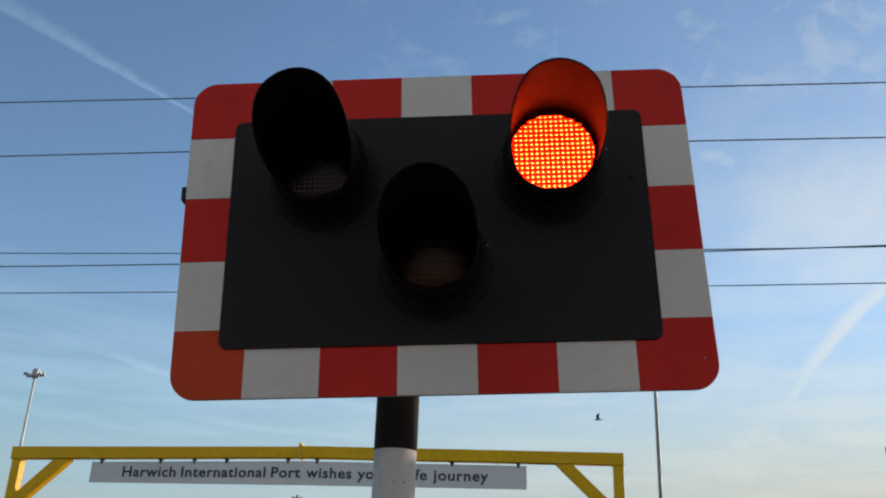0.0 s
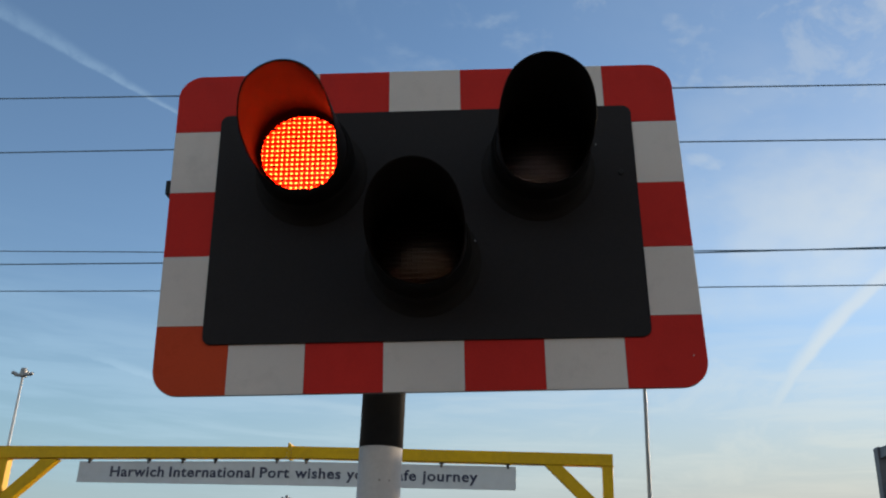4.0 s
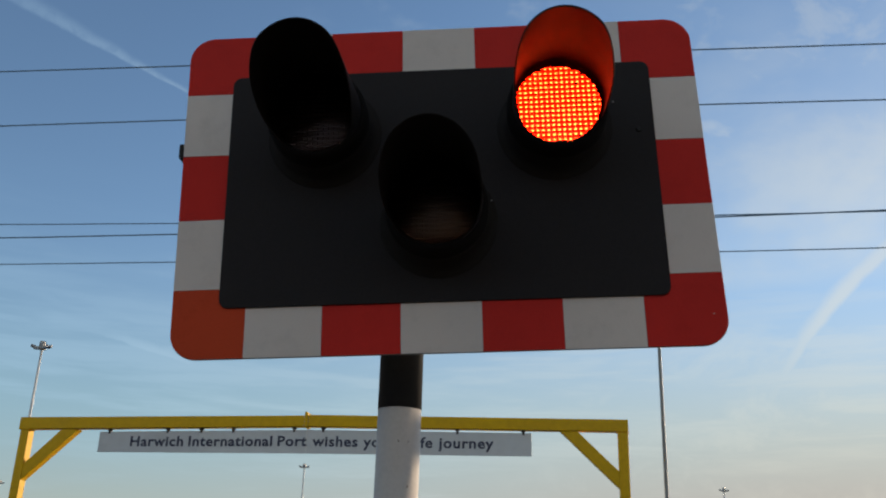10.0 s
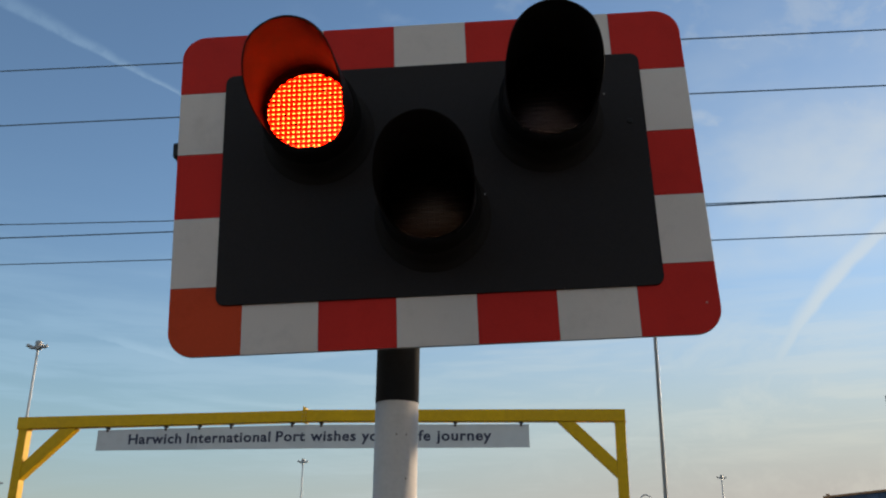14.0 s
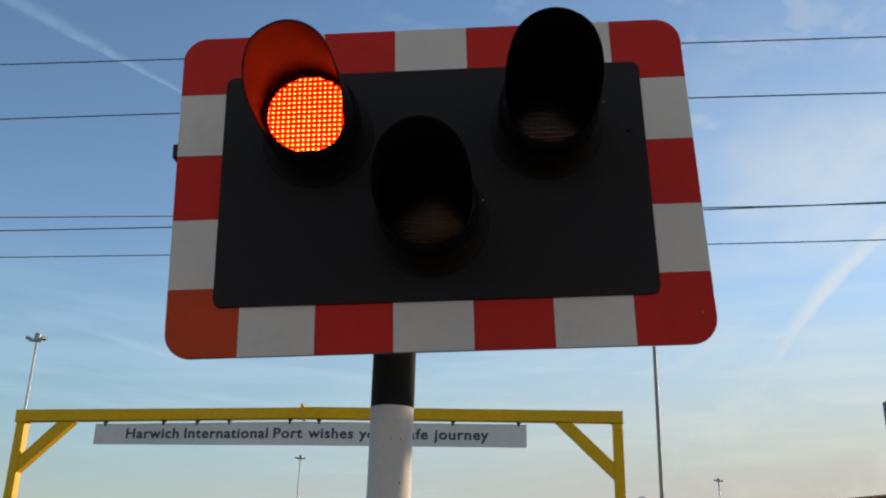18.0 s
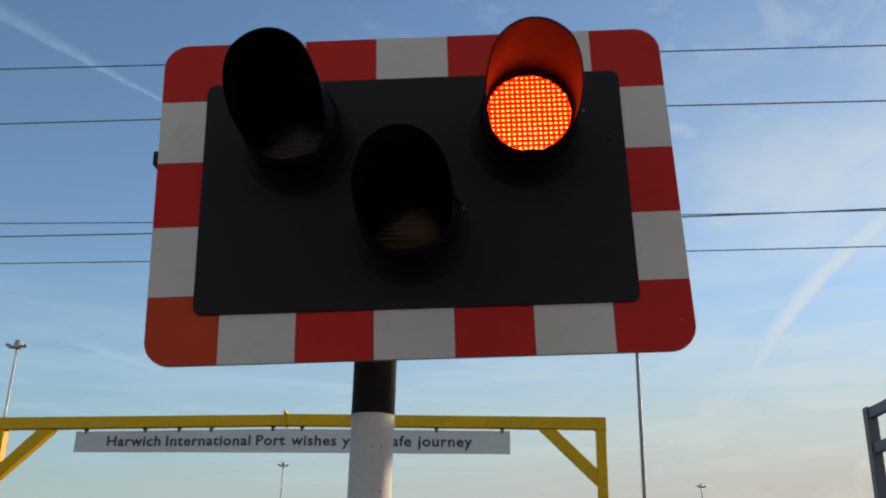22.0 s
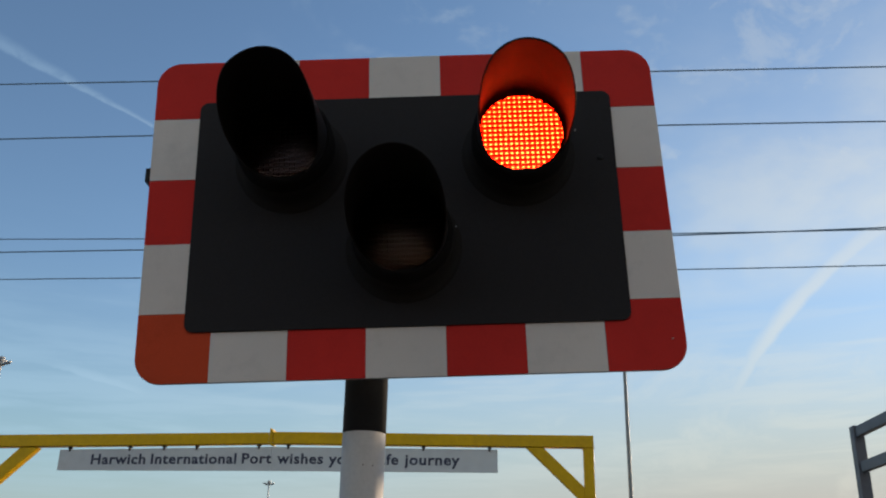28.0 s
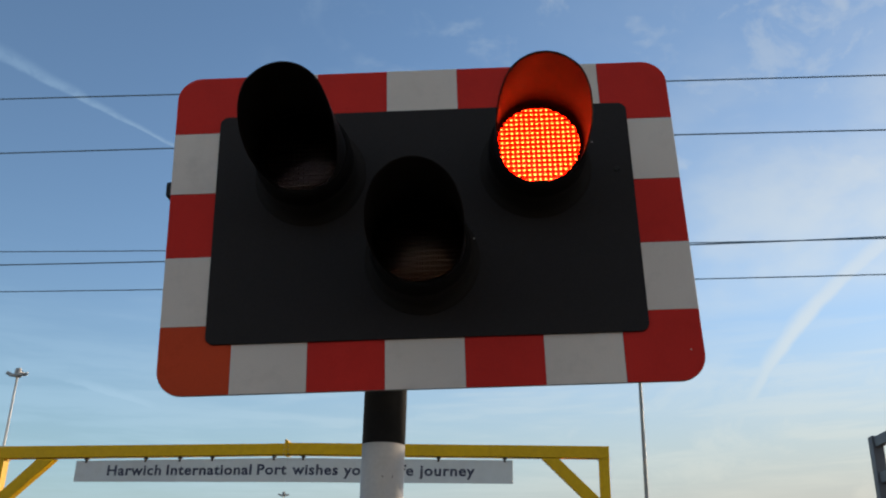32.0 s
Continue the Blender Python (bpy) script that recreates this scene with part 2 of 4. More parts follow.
def part(name, bm, material_, parent, label="", smooth=False, m=None):
    ob = new(name, mesh_of(name, bm, material_, smooth))
    ob.parent = parent
    if m is not None:
        ob.matrix_local = m
    if label:
        ob["label"] = label
    return ob


def share(name, me, parent, m):
    ob = new(name, me)
    ob.parent = parent
    ob.matrix_local = m
    return ob


def box_bm(x0, x1, y0, y1, z0, z1, bevel=0.0):
    bm = bmesh.new()
    bmesh.ops.create_cube(bm, size=1.0)
    for v in bm.verts:
        v.co = Vector(((x0 + x1) / 2 + v.co.x * (x1 - x0), (y0 + y1) / 2 + v.co.y * (y1 - y0), (z0 + z1) / 2 + v.co.z * (z1 - z0)))
    if bevel:
        bmesh.ops.bevel(bm, geom=bm.edges[:], offset=bevel, segments=2, affect="EDGES", profile=0.5)
    return bm


def prism_bm(outline, y0, y1, bevel=0.0):
    """A plate: an outline in x, z swept from y0 (front) to y1."""
    bm = bmesh.new()
    front = [bm.verts.new((x, y0, z)) for x, z in outline]
    back = [bm.verts.new((x, y1, z)) for x, z in outline]
    n = len(outline)
    bm.faces.new(front)
    bm.faces.new(back[::-1])
    for i in range(n):
        bm.faces.new((front[i], back[i], back[(i + 1) % n], front[(i + 1) % n]))
    bmesh.ops.recalc_face_normals(bm, faces=bm.faces[:])
    if bevel:
        edges = [e for e in bm.edges if all(abs(v.co.y - y0) < 1e-6 for v in e.verts)]
        bmesh.ops.bevel(bm, geom=edges, offset=bevel, segments=1, affect="EDGES")
    return bm


def rounded(x0, x1, z0, z1, r, seg=10):
    """A rectangle's outline with round corners, anticlockwise."""
    pts = []
    for cx, cz, a in ((x1 - r, z1 - r, 0), (x0 + r, z1 - r, 90), (x0 + r, z0 + r, 180), (x1 - r, z0 + r, 270)):
        for i in range(seg + 1):
            t = radians(a + 90 * i / seg)
            pts.append((cx + r * math.cos(t), cz + r * math.sin(t)))
    return pts


def tube_bm(points, radius, seg=8, radius_end=None):
    """A round bar along points, tapering to radius_end."""
    bm = bmesh.new()
    rings = []
    n = len(points)
    pts = [Vector(p) for p in points]
    for i, p in enumerate(pts):
        d = (pts[min(i + 1, n - 1)] - pts[max(i - 1, 0)]).normalized()
        side = d.cross(Vector((0, 0, 1)) if abs(d.z) < 0.9 else Vector((1, 0, 0))).normalized()
        up_ = side.cross(d)
        r = radius if radius_end is None else radius + (radius_end - radius) * i / (n - 1)
        rings.append([bm.verts.new(p + side * r * math.cos(2 * math.pi * k / seg) + up_ * r * math.sin(2 * math.pi * k / seg)) for k in range(seg)])
    for a, b in zip(rings, rings[1:]):
        for k in range(seg):
            bm.faces.new((a[k], a[(k + 1) % seg], b[(k + 1) % seg], b[k]))
    bm.faces.new(rings[0][::-1])
    bm.faces.new(rings[-1])
    bmesh.ops.recalc_face_normals(bm, faces=bm.faces[:])
    return bm


def lathe_bm(profile, seg=48):
    """Turned about the y axis; profile of (radius, y)."""
    bm = bmesh.new()
    rings = []
    for r, y in profile:
        if r < 1e-6:
            rings.append([bm.verts.new((0, y, 0))])
        else:
            rings.append([bm.verts.new((r * math.cos(2 * math.pi * k / seg), y, r * math.sin(2 * math.pi * k / seg))) for k in range(seg)])
    for a, b in zip(rings, rings[1:]):
        for k in range(seg):
            k2 = (k + 1) % seg
            if len(a) == 1:
                bm.faces.new((a[0], b[k], b[k2]))
            elif len(b) == 1:
                bm.faces.new((a[k], b[0], a[k2]))
            else:
                bm.faces.new((a[k], b[k], b[k2], a[k2]))
    bmesh.ops.recalc_face_normals(bm, faces=bm.faces[:])
    return bm


# ---------------------------------------------------------------- ground
bm = bmesh.new()
bmesh.ops.create_grid(bm, x_segments=60, y_segments=60, size=4500)
ground = new("ground", mesh_of("ground", bm, M_GROUND))
tagged(ground, "worn grey asphalt and gravel port ground", "ground", kind="structure")

# plain unseen wall added behind the camera: closes the place, blocks low sky light
M_BRICK = mat("plain brown brickwork", (0.12, 0.088, 0.068), 0.85, vary=0.25, fine=9, coarse=0.6, bump=0.004, dirt=((0.09, 0.07, 0.055), 0.5))
back_wall = new("wall_south", mesh_of("wall_south", box_bm(-45, 45, -14.5, -14.1, 0.0, 5.0), M_BRICK))
tagged(back_wall, "plain brown brick wall, unseen, blocking low sky light", "wall", kind="structure")

# ---------------------------------------------------------------- the sky's thin clouds
def cloud_material():
    m, n, l, p = material("thin high cloud")
    n.remove(p)
    tc = n.new("ShaderNodeTexCoord")
    nor = n.new("ShaderNodeVectorMath")
    nor.operation = "NORMALIZE"
    l.new(tc.outputs["Object"], nor.inputs[0])
    P = nor.outputs[0]

    def value(x):
        v = n.new("ShaderNodeValue")
        v.outputs[0].default_value = x
        return v.outputs[0]

    def math_(op, a, b=None, c=None):
        v = n.new("ShaderNodeMath")
        v.operation = op
        for i, s in enumerate((a, b, c)):
            if s is None:
                continue
            if isinstance(s, (int, float)):
                v.inputs[i].default_value = s
            else:
                l.new(s, v.inputs[i])
        return v.outputs[0]

    def dot(vec):
        v = n.new("ShaderNodeVectorMath")
        v.operation = "DOT_PRODUCT"
        l.new(P, v.inputs[0])
        v.inputs[1].default_value = vec
        return v.outputs["Value"]

    def step(x, a, b, lo=0.0, hi=1.0):
        v = n.new("ShaderNodeMapRange")
        v.interpolation_type = "SMOOTHSTEP"
        l.new(x, v.inputs[0])
        for k, s in (("From Min", a), ("From Max", b), ("To Min", lo), ("To Max", hi)):
            v.inputs[k].default_value = s
        return v.outputs[0]

    def noise_(scale, detail=6.0, rough=0.55, stretch=(1, 1, 1), warp=0.0):
        mp = n.new("ShaderNodeMapping")
        mp.inputs["Scale"].default_value = stretch
        l.new(P, mp.inputs["Vector"])
        t = n.new("ShaderNodeTexNoise")
        t.inputs["Scale"].default_value = scale
        t.inputs["Detail"].default_value = detail
        t.inputs["Roughness"].default_value = rough
        t.inputs["Distortion"].default_value = warp
        l.new(mp.outputs[0], t.inputs["Vector"])
        return t.outputs[0]

    def trail(p1, p2, bend, w1, w2, soft, rough_, side=1.0):
        """A vapour trail through two directions; half widths w1 at p1 and w2 at p2."""
        a, b = Vector(p1).normalized(), Vector(p2).normalized()
        nrm = a.cross(b).normalized()
        along = (b - a).normalized()
        s0, s1 = a.dot(along), b.dot(along)
        s = math_("DIVIDE", math_("SUBTRACT", dot(along), s0), s1 - s0)
        wob = math_("MULTIPLY", math_("SUBTRACT", noise_(38, 5, 0.6), 0.5), rough_)
        curve = math_("MULTIPLY", math_("MULTIPLY", s, math_("SUBTRACT", s, 1.0)), bend)
        d = math_("ADD", math_("ADD", dot(nrm), curve), wob)
        w = math_("MAXIMUM", math_("ADD", math_("MULTIPLY", s, w2 - w1), w1), 0.0015)
        q = math_("MULTIPLY", math_("DIVIDE", d, w), side)
        # firm on one side, feathered on the other
        near = step(q, -1.0, -0.25)
        far = step(q, 0.0, soft, 1.0, 0.0)
        return math_("MULTIPLY", near, far), s

    def puff(c, size, lo=0.36):
        k = dot(Vector(c).normalized())
        ang = math_("SQRT", math_("MAXIMUM", math_("SUBTRACT", 2.0, math_("MULTIPLY", k, 2.0)), 0.0))
        ang = math_("ADD", ang, math_("MULTIPLY", math_("SUBTRACT", noise_(24, 3, 0.50, (1, 1, 1.6), 0.4), 0.5), size * 2.6))
        fall = step(ang, 0.0, size, 1.0, 0.0)
        return math_("MULTIPLY", fall, step(noise_(24, 5, 0.55, (1, 1, 1.4), 0.4), lo, lo + 0.36))

    # the veil of cirrus, thicker to the right and high up
    right = step(dot((0.95, 0.28, 0.10)), 0.22, 0.70)
    right = math_("MULTIPLY", right, math_("MULTIPLY", step(dot((0, 0, 1)), 0.285, 0.315), step(dot((0, 0, 1)), 0.56, 0.40, 0.25, 1.0)))
    veil = math_("MULTIPLY", step(noise_(6.0, 7, 0.56, (1.0, 1.0, 1.9), 0.15), 0.34, 0.68, 0.38, 1.0), right)
    wisps = math_("MULTIPLY", step(noise_(11.0, 8, 0.62, (1.0, 0.9, 1.5), 0.3), 0.48, 0.70), step(dot((0.88, 0.20, 0.42)), 0.12, 0.55))
    low = math_("MULTIPLY", step(noise_(5.0, 8, 0.6, (0.8, 0.8, 6.5), 0.1), 0.44, 0.74), step(dot((0, 0, 1)), 0.42, 0.20))
    bands = math_("MULTIPLY", step(noise_(7.0, 6, 0.55, (0.7, 0.7, 7.0), 0.25), 0.47, 0.66), math_("MULTIPLY", step(dot((0, 0, 1)), 0.33, 0.24), step(dot((0, 0, 1)), 0.09, 0.16)))
    tl, sl = trail((-0.4633, 0.7127, 0.5267), (-0.3284, 0.8116, 0.4832), 0.0, 0.0064, 0.0018, 2.6, 0.005, -1.0)
    tl = math_("MULTIPLY", tl, step(noise_(70, 5, 0.6, (1, 1, 1), 0.3), 0.30, 0.62, 0.55, 1.0))
    tl = math_("MULTIPLY", tl, math_("MULTIPLY", step(sl, -1.0, 0.9, 0.40, 0.95), step(sl, 2.2, 1.2)))
    tr_, sr = trail((0.3822, 0.8668, 0.3200), (0.2830, 0.9395, 0.1935), 0.0340, 0.0122, 0.0056, 1.6, 0.007)
    tr_ = math_("MULTIPLY", tr_, math_("MULTIPLY", step(sr, 1.28, 0.30, 0.0, 1.0), step(sr, -1.3, -0.3, 0.0, 1.0)))
    ts, ss = trail((-0.4171, 0.8761, 0.2420), (-0.3462, 0.9111, 0.2237), 0.0, 0.0036, 0.0042, 3.2, 0.010, -1.0)
    ts = math_("MULTIPLY", ts, math_("MULTIPLY", step(ss, -0.3, 0.8), step(ss, 2.0, 1.0)))
    far_veil = math_("SQRT", math_("MAXIMUM", math_("SUBTRACT", 2.0, math_("MULTIPLY", dot(Vector((0.45, 0.82, 0.355)).normalized()), 2.0)), 0.0))
    thick_veil = math_("MULTIPLY", step(far_veil, 0.02, 0.15, 1.0, 0.0), step(noise_(9, 5, 0.55, (1, 1, 1.5), 0.3), 0.30, 0.62, 0.55, 1.0))
    thick_veil = math_("MULTIPLY", thick_veil, step(dot((0, 0, 1)), 0.285, 0.325))
    total = math_("MULTIPLY", veil, 0.51)
    for extra, k in ((wisps, 0.23), (low, 0.23), (bands, 0.20), (tl, 0.22), (tr_, 0.47), (ts, 0.32),
                     (puff((0.2233, 0.8676, 0.4443), 0.045), 0.30), (puff((0.2466, 0.8898, 0.3841), 0.05), 0.24),
                     (puff((0.2228, 0.7994, 0.5579), 0.07), 0.20), (puff((0.398, 0.815, 0.421), 0.05, 0.28), 0.42),
                     (puff((0.356, 0.748, 0.562), 0.055, 0.24), 0.28), (thick_veil, 0.50)):
        total = math_("MAXIMUM", total, math_("MULTIPLY", extra, k))
    # unseen bright cloud added at the camera's back to light the board's front
    behind = math_("MULTIPLY", step(noise_(3.0, 8, 0.6, (1.0, 1.0, 1.8), 0.6), 0.40, 0.64), step(dot((0, -1, 0)), -0.25, 0.35))
    total = math_("MAXIMUM", total, math_("MULTIPLY", behind, 0.90))
    warm = step(dot((0.97, 0.24, 0.0)), -0.35, 0.62)
    haze = math_("MULTIPLY", step(dot((0, 0, 1)), 0.37, 0.04), step(dot((0.97, 0.24, 0.0)), -0.35, 0.62, 0.58, 0.94))
    total = math_("MINIMUM", total, 0.9)
    em = n.new("ShaderNodeEmission")
    fleece = n.new("ShaderNodeMix")
    fleece.data_type = "RGBA"
    # the added cloud at the camera's back takes the warm tone too
    l.new(math_("MAXIMUM", warm, step(dot((0, -1, 0)), -0.2, 0.4)), fleece.inputs[0])
    fleece.inputs[6].default_value = (0.50, 0.74, 0.95, 1)
    fleece.inputs[7].default_value = (0.885, 0.865, 0.735, 1)
    l.new(fleece.outputs[2], em.inputs[0])
    em.inputs[1].default_value = 0.80
    tp = n.new("ShaderNodeBsdfTransparent")
    hz = n.new("ShaderNodeEmission")
    tone = n.new("ShaderNodeMix")
    tone.data_type = "RGBA"
    l.new(warm, tone.inputs[0])
    tone.inputs[6].default_value = (0.385, 0.585, 0.60, 1)
    tone.inputs[7].default_value = (0.73, 0.675, 0.485, 1)
    floor_tone = n.new("ShaderNodeMix")
    floor_tone.data_type = "RGBA"
    l.new(warm, floor_tone.inputs[0])
    floor_tone.inputs[6].default_value = (0.425, 0.435, 0.45, 1)
    floor_tone.inputs[7].default_value = (0.70, 0.60, 0.55, 1)
    rise = n.new("ShaderNodeMix")
    rise.data_type = "RGBA"
    l.new(step(dot((0, 0, 1)), 0.19, 0.05), rise.inputs[0])
    l.new(tone.outputs[2], rise.inputs[6])
    l.new(floor_tone.outputs[2], rise.inputs[7])
    l.new(rise.outputs[2], hz.inputs[0])
    hz.inputs[1].default_value = 0.595
    mx = n.new("ShaderNodeMixShader")
    l.new(haze, mx.inputs[0])
    l.new(tp.outputs[0], mx.inputs[1])
    l.new(hz.outputs[0], mx.inputs[2])
    my = n.new("ShaderNodeMixShader")
    l.new(total, my.inputs[0])
    l.new(mx.outputs[0], my.inputs[1])
    l.new(em.outputs[0], my.inputs[2])
    l.new(my.outputs[0], n["Material Output"].inputs[0])
    return m


bm = bmesh.new()
bmesh.ops.create_uvsphere(bm, u_segments=96, v_segments=48, radius=4400)
bmesh.ops.delete(bm, geom=[v for v in bm.verts if v.co.z < -60], context="VERTS")
clouds = new("backdrop", mesh_of("backdrop", bm, cloud_material(), True))
clouds.visible_shadow = False
tagged(clouds, "thin white cirrus and two vapour trails in blue sky, unseen fill cloud behind", "sky", kind="structure")

# ---------------------------------------------------------------- the warning signal
BOARD = Matrix(((0.99907, -0.00848, -0.04239, 0.0), (0.00799, 0.99990, -0.01194, 0.0), (0.04249, 0.01159, 0.99903, 2.42), (0, 0, 0, 1)))
W, H = 1.0626, 0.7076     # board
LEAN = -0.012             # the board's ends are cut a little out of square
PX, PZ = (-0.4340, 0.4348), (-0.2543, 0.2518)     # the black plate
# where the hand-cut sheeting strips meet along the four edges
CUTS_LOW = (-0.3816, -0.2318, -0.0798, 0.0756, 0.2295, 0.3820)
CUTS_TOP = (-0.3805, -0.2270, -0.0752, 0.0772, 0.2290, 0.3812)
CUTS_LEFT = (-0.2146, -0.0680, 0.0743, 0.2163)
CUTS_RIGHT = (-0.2110, -0.0685, 0.0725, 0.2143)
LENS_R = 0.0815

signal = thing("crossing_signal", pose(-0.0755, 0.115, 0))
tagged(signal, "level crossing signal with red and white chequered border", "crossing signal")


up_turn = Matrix.Rotation(radians(90), 4, "X")
part("post", lathe_bm([(0.0, 0.0), (0.0425, 0.0), (0.0425, 1.978), (0.0, 1.978)], 40), M_POST_W, signal, "white painted steel post", True, up_turn)
part("post_band", lathe_bm([(0.0, 1.978), (0.0432, 1.978), (0.0432, 2.66), (0.0400, 2.67), (0.0, 2.67)], 40), M_POST_B, signal, "black painted upper band of the post", True, up_turn)
part("base_plate", box_bm(-0.15, 0.15, -0.15, 0.15, 0.0, 0.02, 0.004), M_GALV, signal)
part("base_collar", lathe_bm([(0.0435, 0.02), (0.062, 0.02), (0.062, 0.10), (0.0435, 0.11)], 40), M_POST_W, signal, m=up_turn)
for k in range(4):
    part("anchor_bolt", lathe_bm([(0.0, 0.045), (0.012, 0.045), (0.012, 0.018), (0.0, 0.018)], 6), M_GALV, signal, m=Matrix.Translation(((-0.11, 0.11)[k % 2], (-0.11, 0.11)[k // 2], 0)) @ up_turn)

chip_rng = random.Random(5)
for dx, dz, r in ((0.005, 1.912, 0.0015), (0.023, 1.912, 0.0017), (0.024, 1.829, 0.0022), (-0.023, 1.768, 0.0016), (0.017, 1.746, 0.0016), (0.022, 1.731, 0.0014)):
    dy = -math.sqrt(0.0425 ** 2 - dx * dx)
    outline = []
    for k in range(9):
        a = 2 * math.pi * k / 9
        q = r * chip_rng.uniform(0.6, 1.3)
        outline.append((q * 0.7 * math.cos(a) - 0.3 * q * math.sin(a), q * 1.4 * math.sin(a)))
    part("paint_chip", prism_bm(outline, -0.0003, 0.0015), M_CHIP, signal, "worn chip in the white paint", m=Matrix.Translation((dx, dy, dz)))
TO_BOARD = Matrix.Translation((0.0755, -0.115, 0)) @ BOARD     # board space within the signal


def sheared(pts):
    """Outline points shifted to the board's slightly slanted ends."""
    return [(x + 0.0013 + LEAN * z, z) for x, z in pts]


backboard = part("backboard", prism_bm(sheared(rounded(-W / 2, W / 2, -H / 2, H / 2, 0.053)), 0.0, 0.004, 0.0008), M_ALU, signal, "aluminium backing board", m=TO_BOARD)
EX, EZ = W / 2 - 0.001, H / 2 - 0.001


def corner(sx, sz, x0, z0):
    """A corner panel, round on the outside, square cut at x0 and z0."""
    r = 0.052
    pts = [(x0, z0)] + sheared([(EX * sx, z0)])
    arc = []
    for i in range(13):
        a = radians(90 * i / 12)
        arc.append(((EX - r + r * math.cos(a)) * sx, (EZ - r + r * math.sin(a)) * sz))
    pts += sheared(arc) + [(x0, EZ * sz)]
    return pts if sx * sz > 0 else pts[::-1]


THICK = -0.0022
for sx, sides in ((-1, CUTS_LEFT), (1, CUTS_RIGHT)):
    for sz, cuts in ((-1, CUTS_LOW), (1, CUTS_TOP)):
        lower_left = sx < 0 and sz < 0
        x0 = cuts[0] - 0.0004 if sx < 0 else cuts[-1] + 0.0004
        z0 = sides[0] - 0.0004 if sz < 0 else sides[-1] + 0.0004
        part("corner_panel", prism_bm(corner(sx, sz, x0, z0), THICK, -0.0002, 0.0004), M_ORANGE if lower_left else M_RED, backboard, "orange red corner panel" if lower_left else "")
for sz, cuts in ((-1, CUTS_LOW), (1, CUTS_TOP)):
    for k, (x0, x1) in enumerate(zip(cuts, cuts[1:])):
        z0, z1 = sorted((sz * EZ, sz * (EZ - 0.113)))
        part("white_panel" if k % 2 == 0 else "red_panel", box_bm(x0, x1 - 0.0006, THICK, -0.0002, z0, z1, 0.0004), M_WHITE if k % 2 == 0 else M_RED, backboard)
for sx, cuts in ((-1, CUTS_LEFT), (1, CUTS_RIGHT)):
    for k, (z0, z1) in enumerate(zip(cuts, cuts[1:])):
        ends = sheared([(sx * EX, z0), (sx * EX, z1 - 0.0006)])
        inner = sx * (EX - 0.110)
        outline = [(inner, z0), ends[0], ends[1], (inner, z1 - 0.0006)]
        part("white_panel" if k % 2 == 0 else "red_panel", prism_bm(outline if sx > 0 else outline[::-1], THICK, -0.0002, 0.0004), M_WHITE if k % 2 == 0 else M_RED, backboard)
part("black_plate", prism_bm(rounded(*PX, *PZ, 0.018), -0.0065, -0.0024, 0.001), M_BLACK, backboard, "matt black inner plate")
for x, z, r, m_ in ((-0.1517, 0.1575, 0.0018, M_SCREW), (0.101, -0.0504, 0.0020, M_SCREW), (0.3559, 0.1587, 0.0020, M_SCREW), (0.4031, 0.0946, 0.006, M_RUBBER), (0.5087, -0.2936, 0.0014, M_WHITE)):
    part("screw", lathe_bm([(0.0, -0.0095), (r * 0.8, -0.0095), (r, -0.008), (r, -0.004), (0.0, -0.004)], 12), m_, backboard, m=Matrix.Translation((x, 0, z)))
part("edge_bracket", box_bm(-W / 2 - 0.0125, -W / 2 + 0.03, 0.005, 0.035, 0.076, 0.108, 0.003), M_RUBBER, backboard, "black bracket behind the board's edge")
for z in (-0.24, 0.20):
    part("mounting_channel", box_bm(-W / 2 + 0.08, W / 2 - 0.08, 0.005, 0.035, z - 0.02, z + 0.02, 0.002), M_GALV, backboard)
    part("post_clamp", box_bm(-0.16, 0.01, 0.036, 0.060, z - 0.03, z + 0.03, 0.003), M_GALV, backboard)


HOOD_R, HOOD_LONG, LENS_Y = 0.0872, 0.2234, -0.0335


def hood_point(th, g, inset=0.0):
    """A place on the hood: th degrees from its top, g of the way from the lens to the mouth. It narrows, stoops and grows deep-sided."""
    r = HOOD_R + (0.0866 - HOOD_R) * g - inset
    a = radians(th)
    return Vector((r * math.sin(a), LENS_Y - HOOD_LONG * g, r * math.cos(a) * (1 + 0.318 * g) - 0.0453 * g))


def hood_reach(th):
    """How far the hood comes forward at th: whole above, cut back along the sides, a low lip below."""
    k = min(1.0, max(0.0, (abs(th) - 44.3) / 73.5))
    low = max(0.0, abs(th) - 117.8) / 30.0
    return (1 - 0.77 * k ** 1.70) * (1 - 0.8 * min(1.0, low))


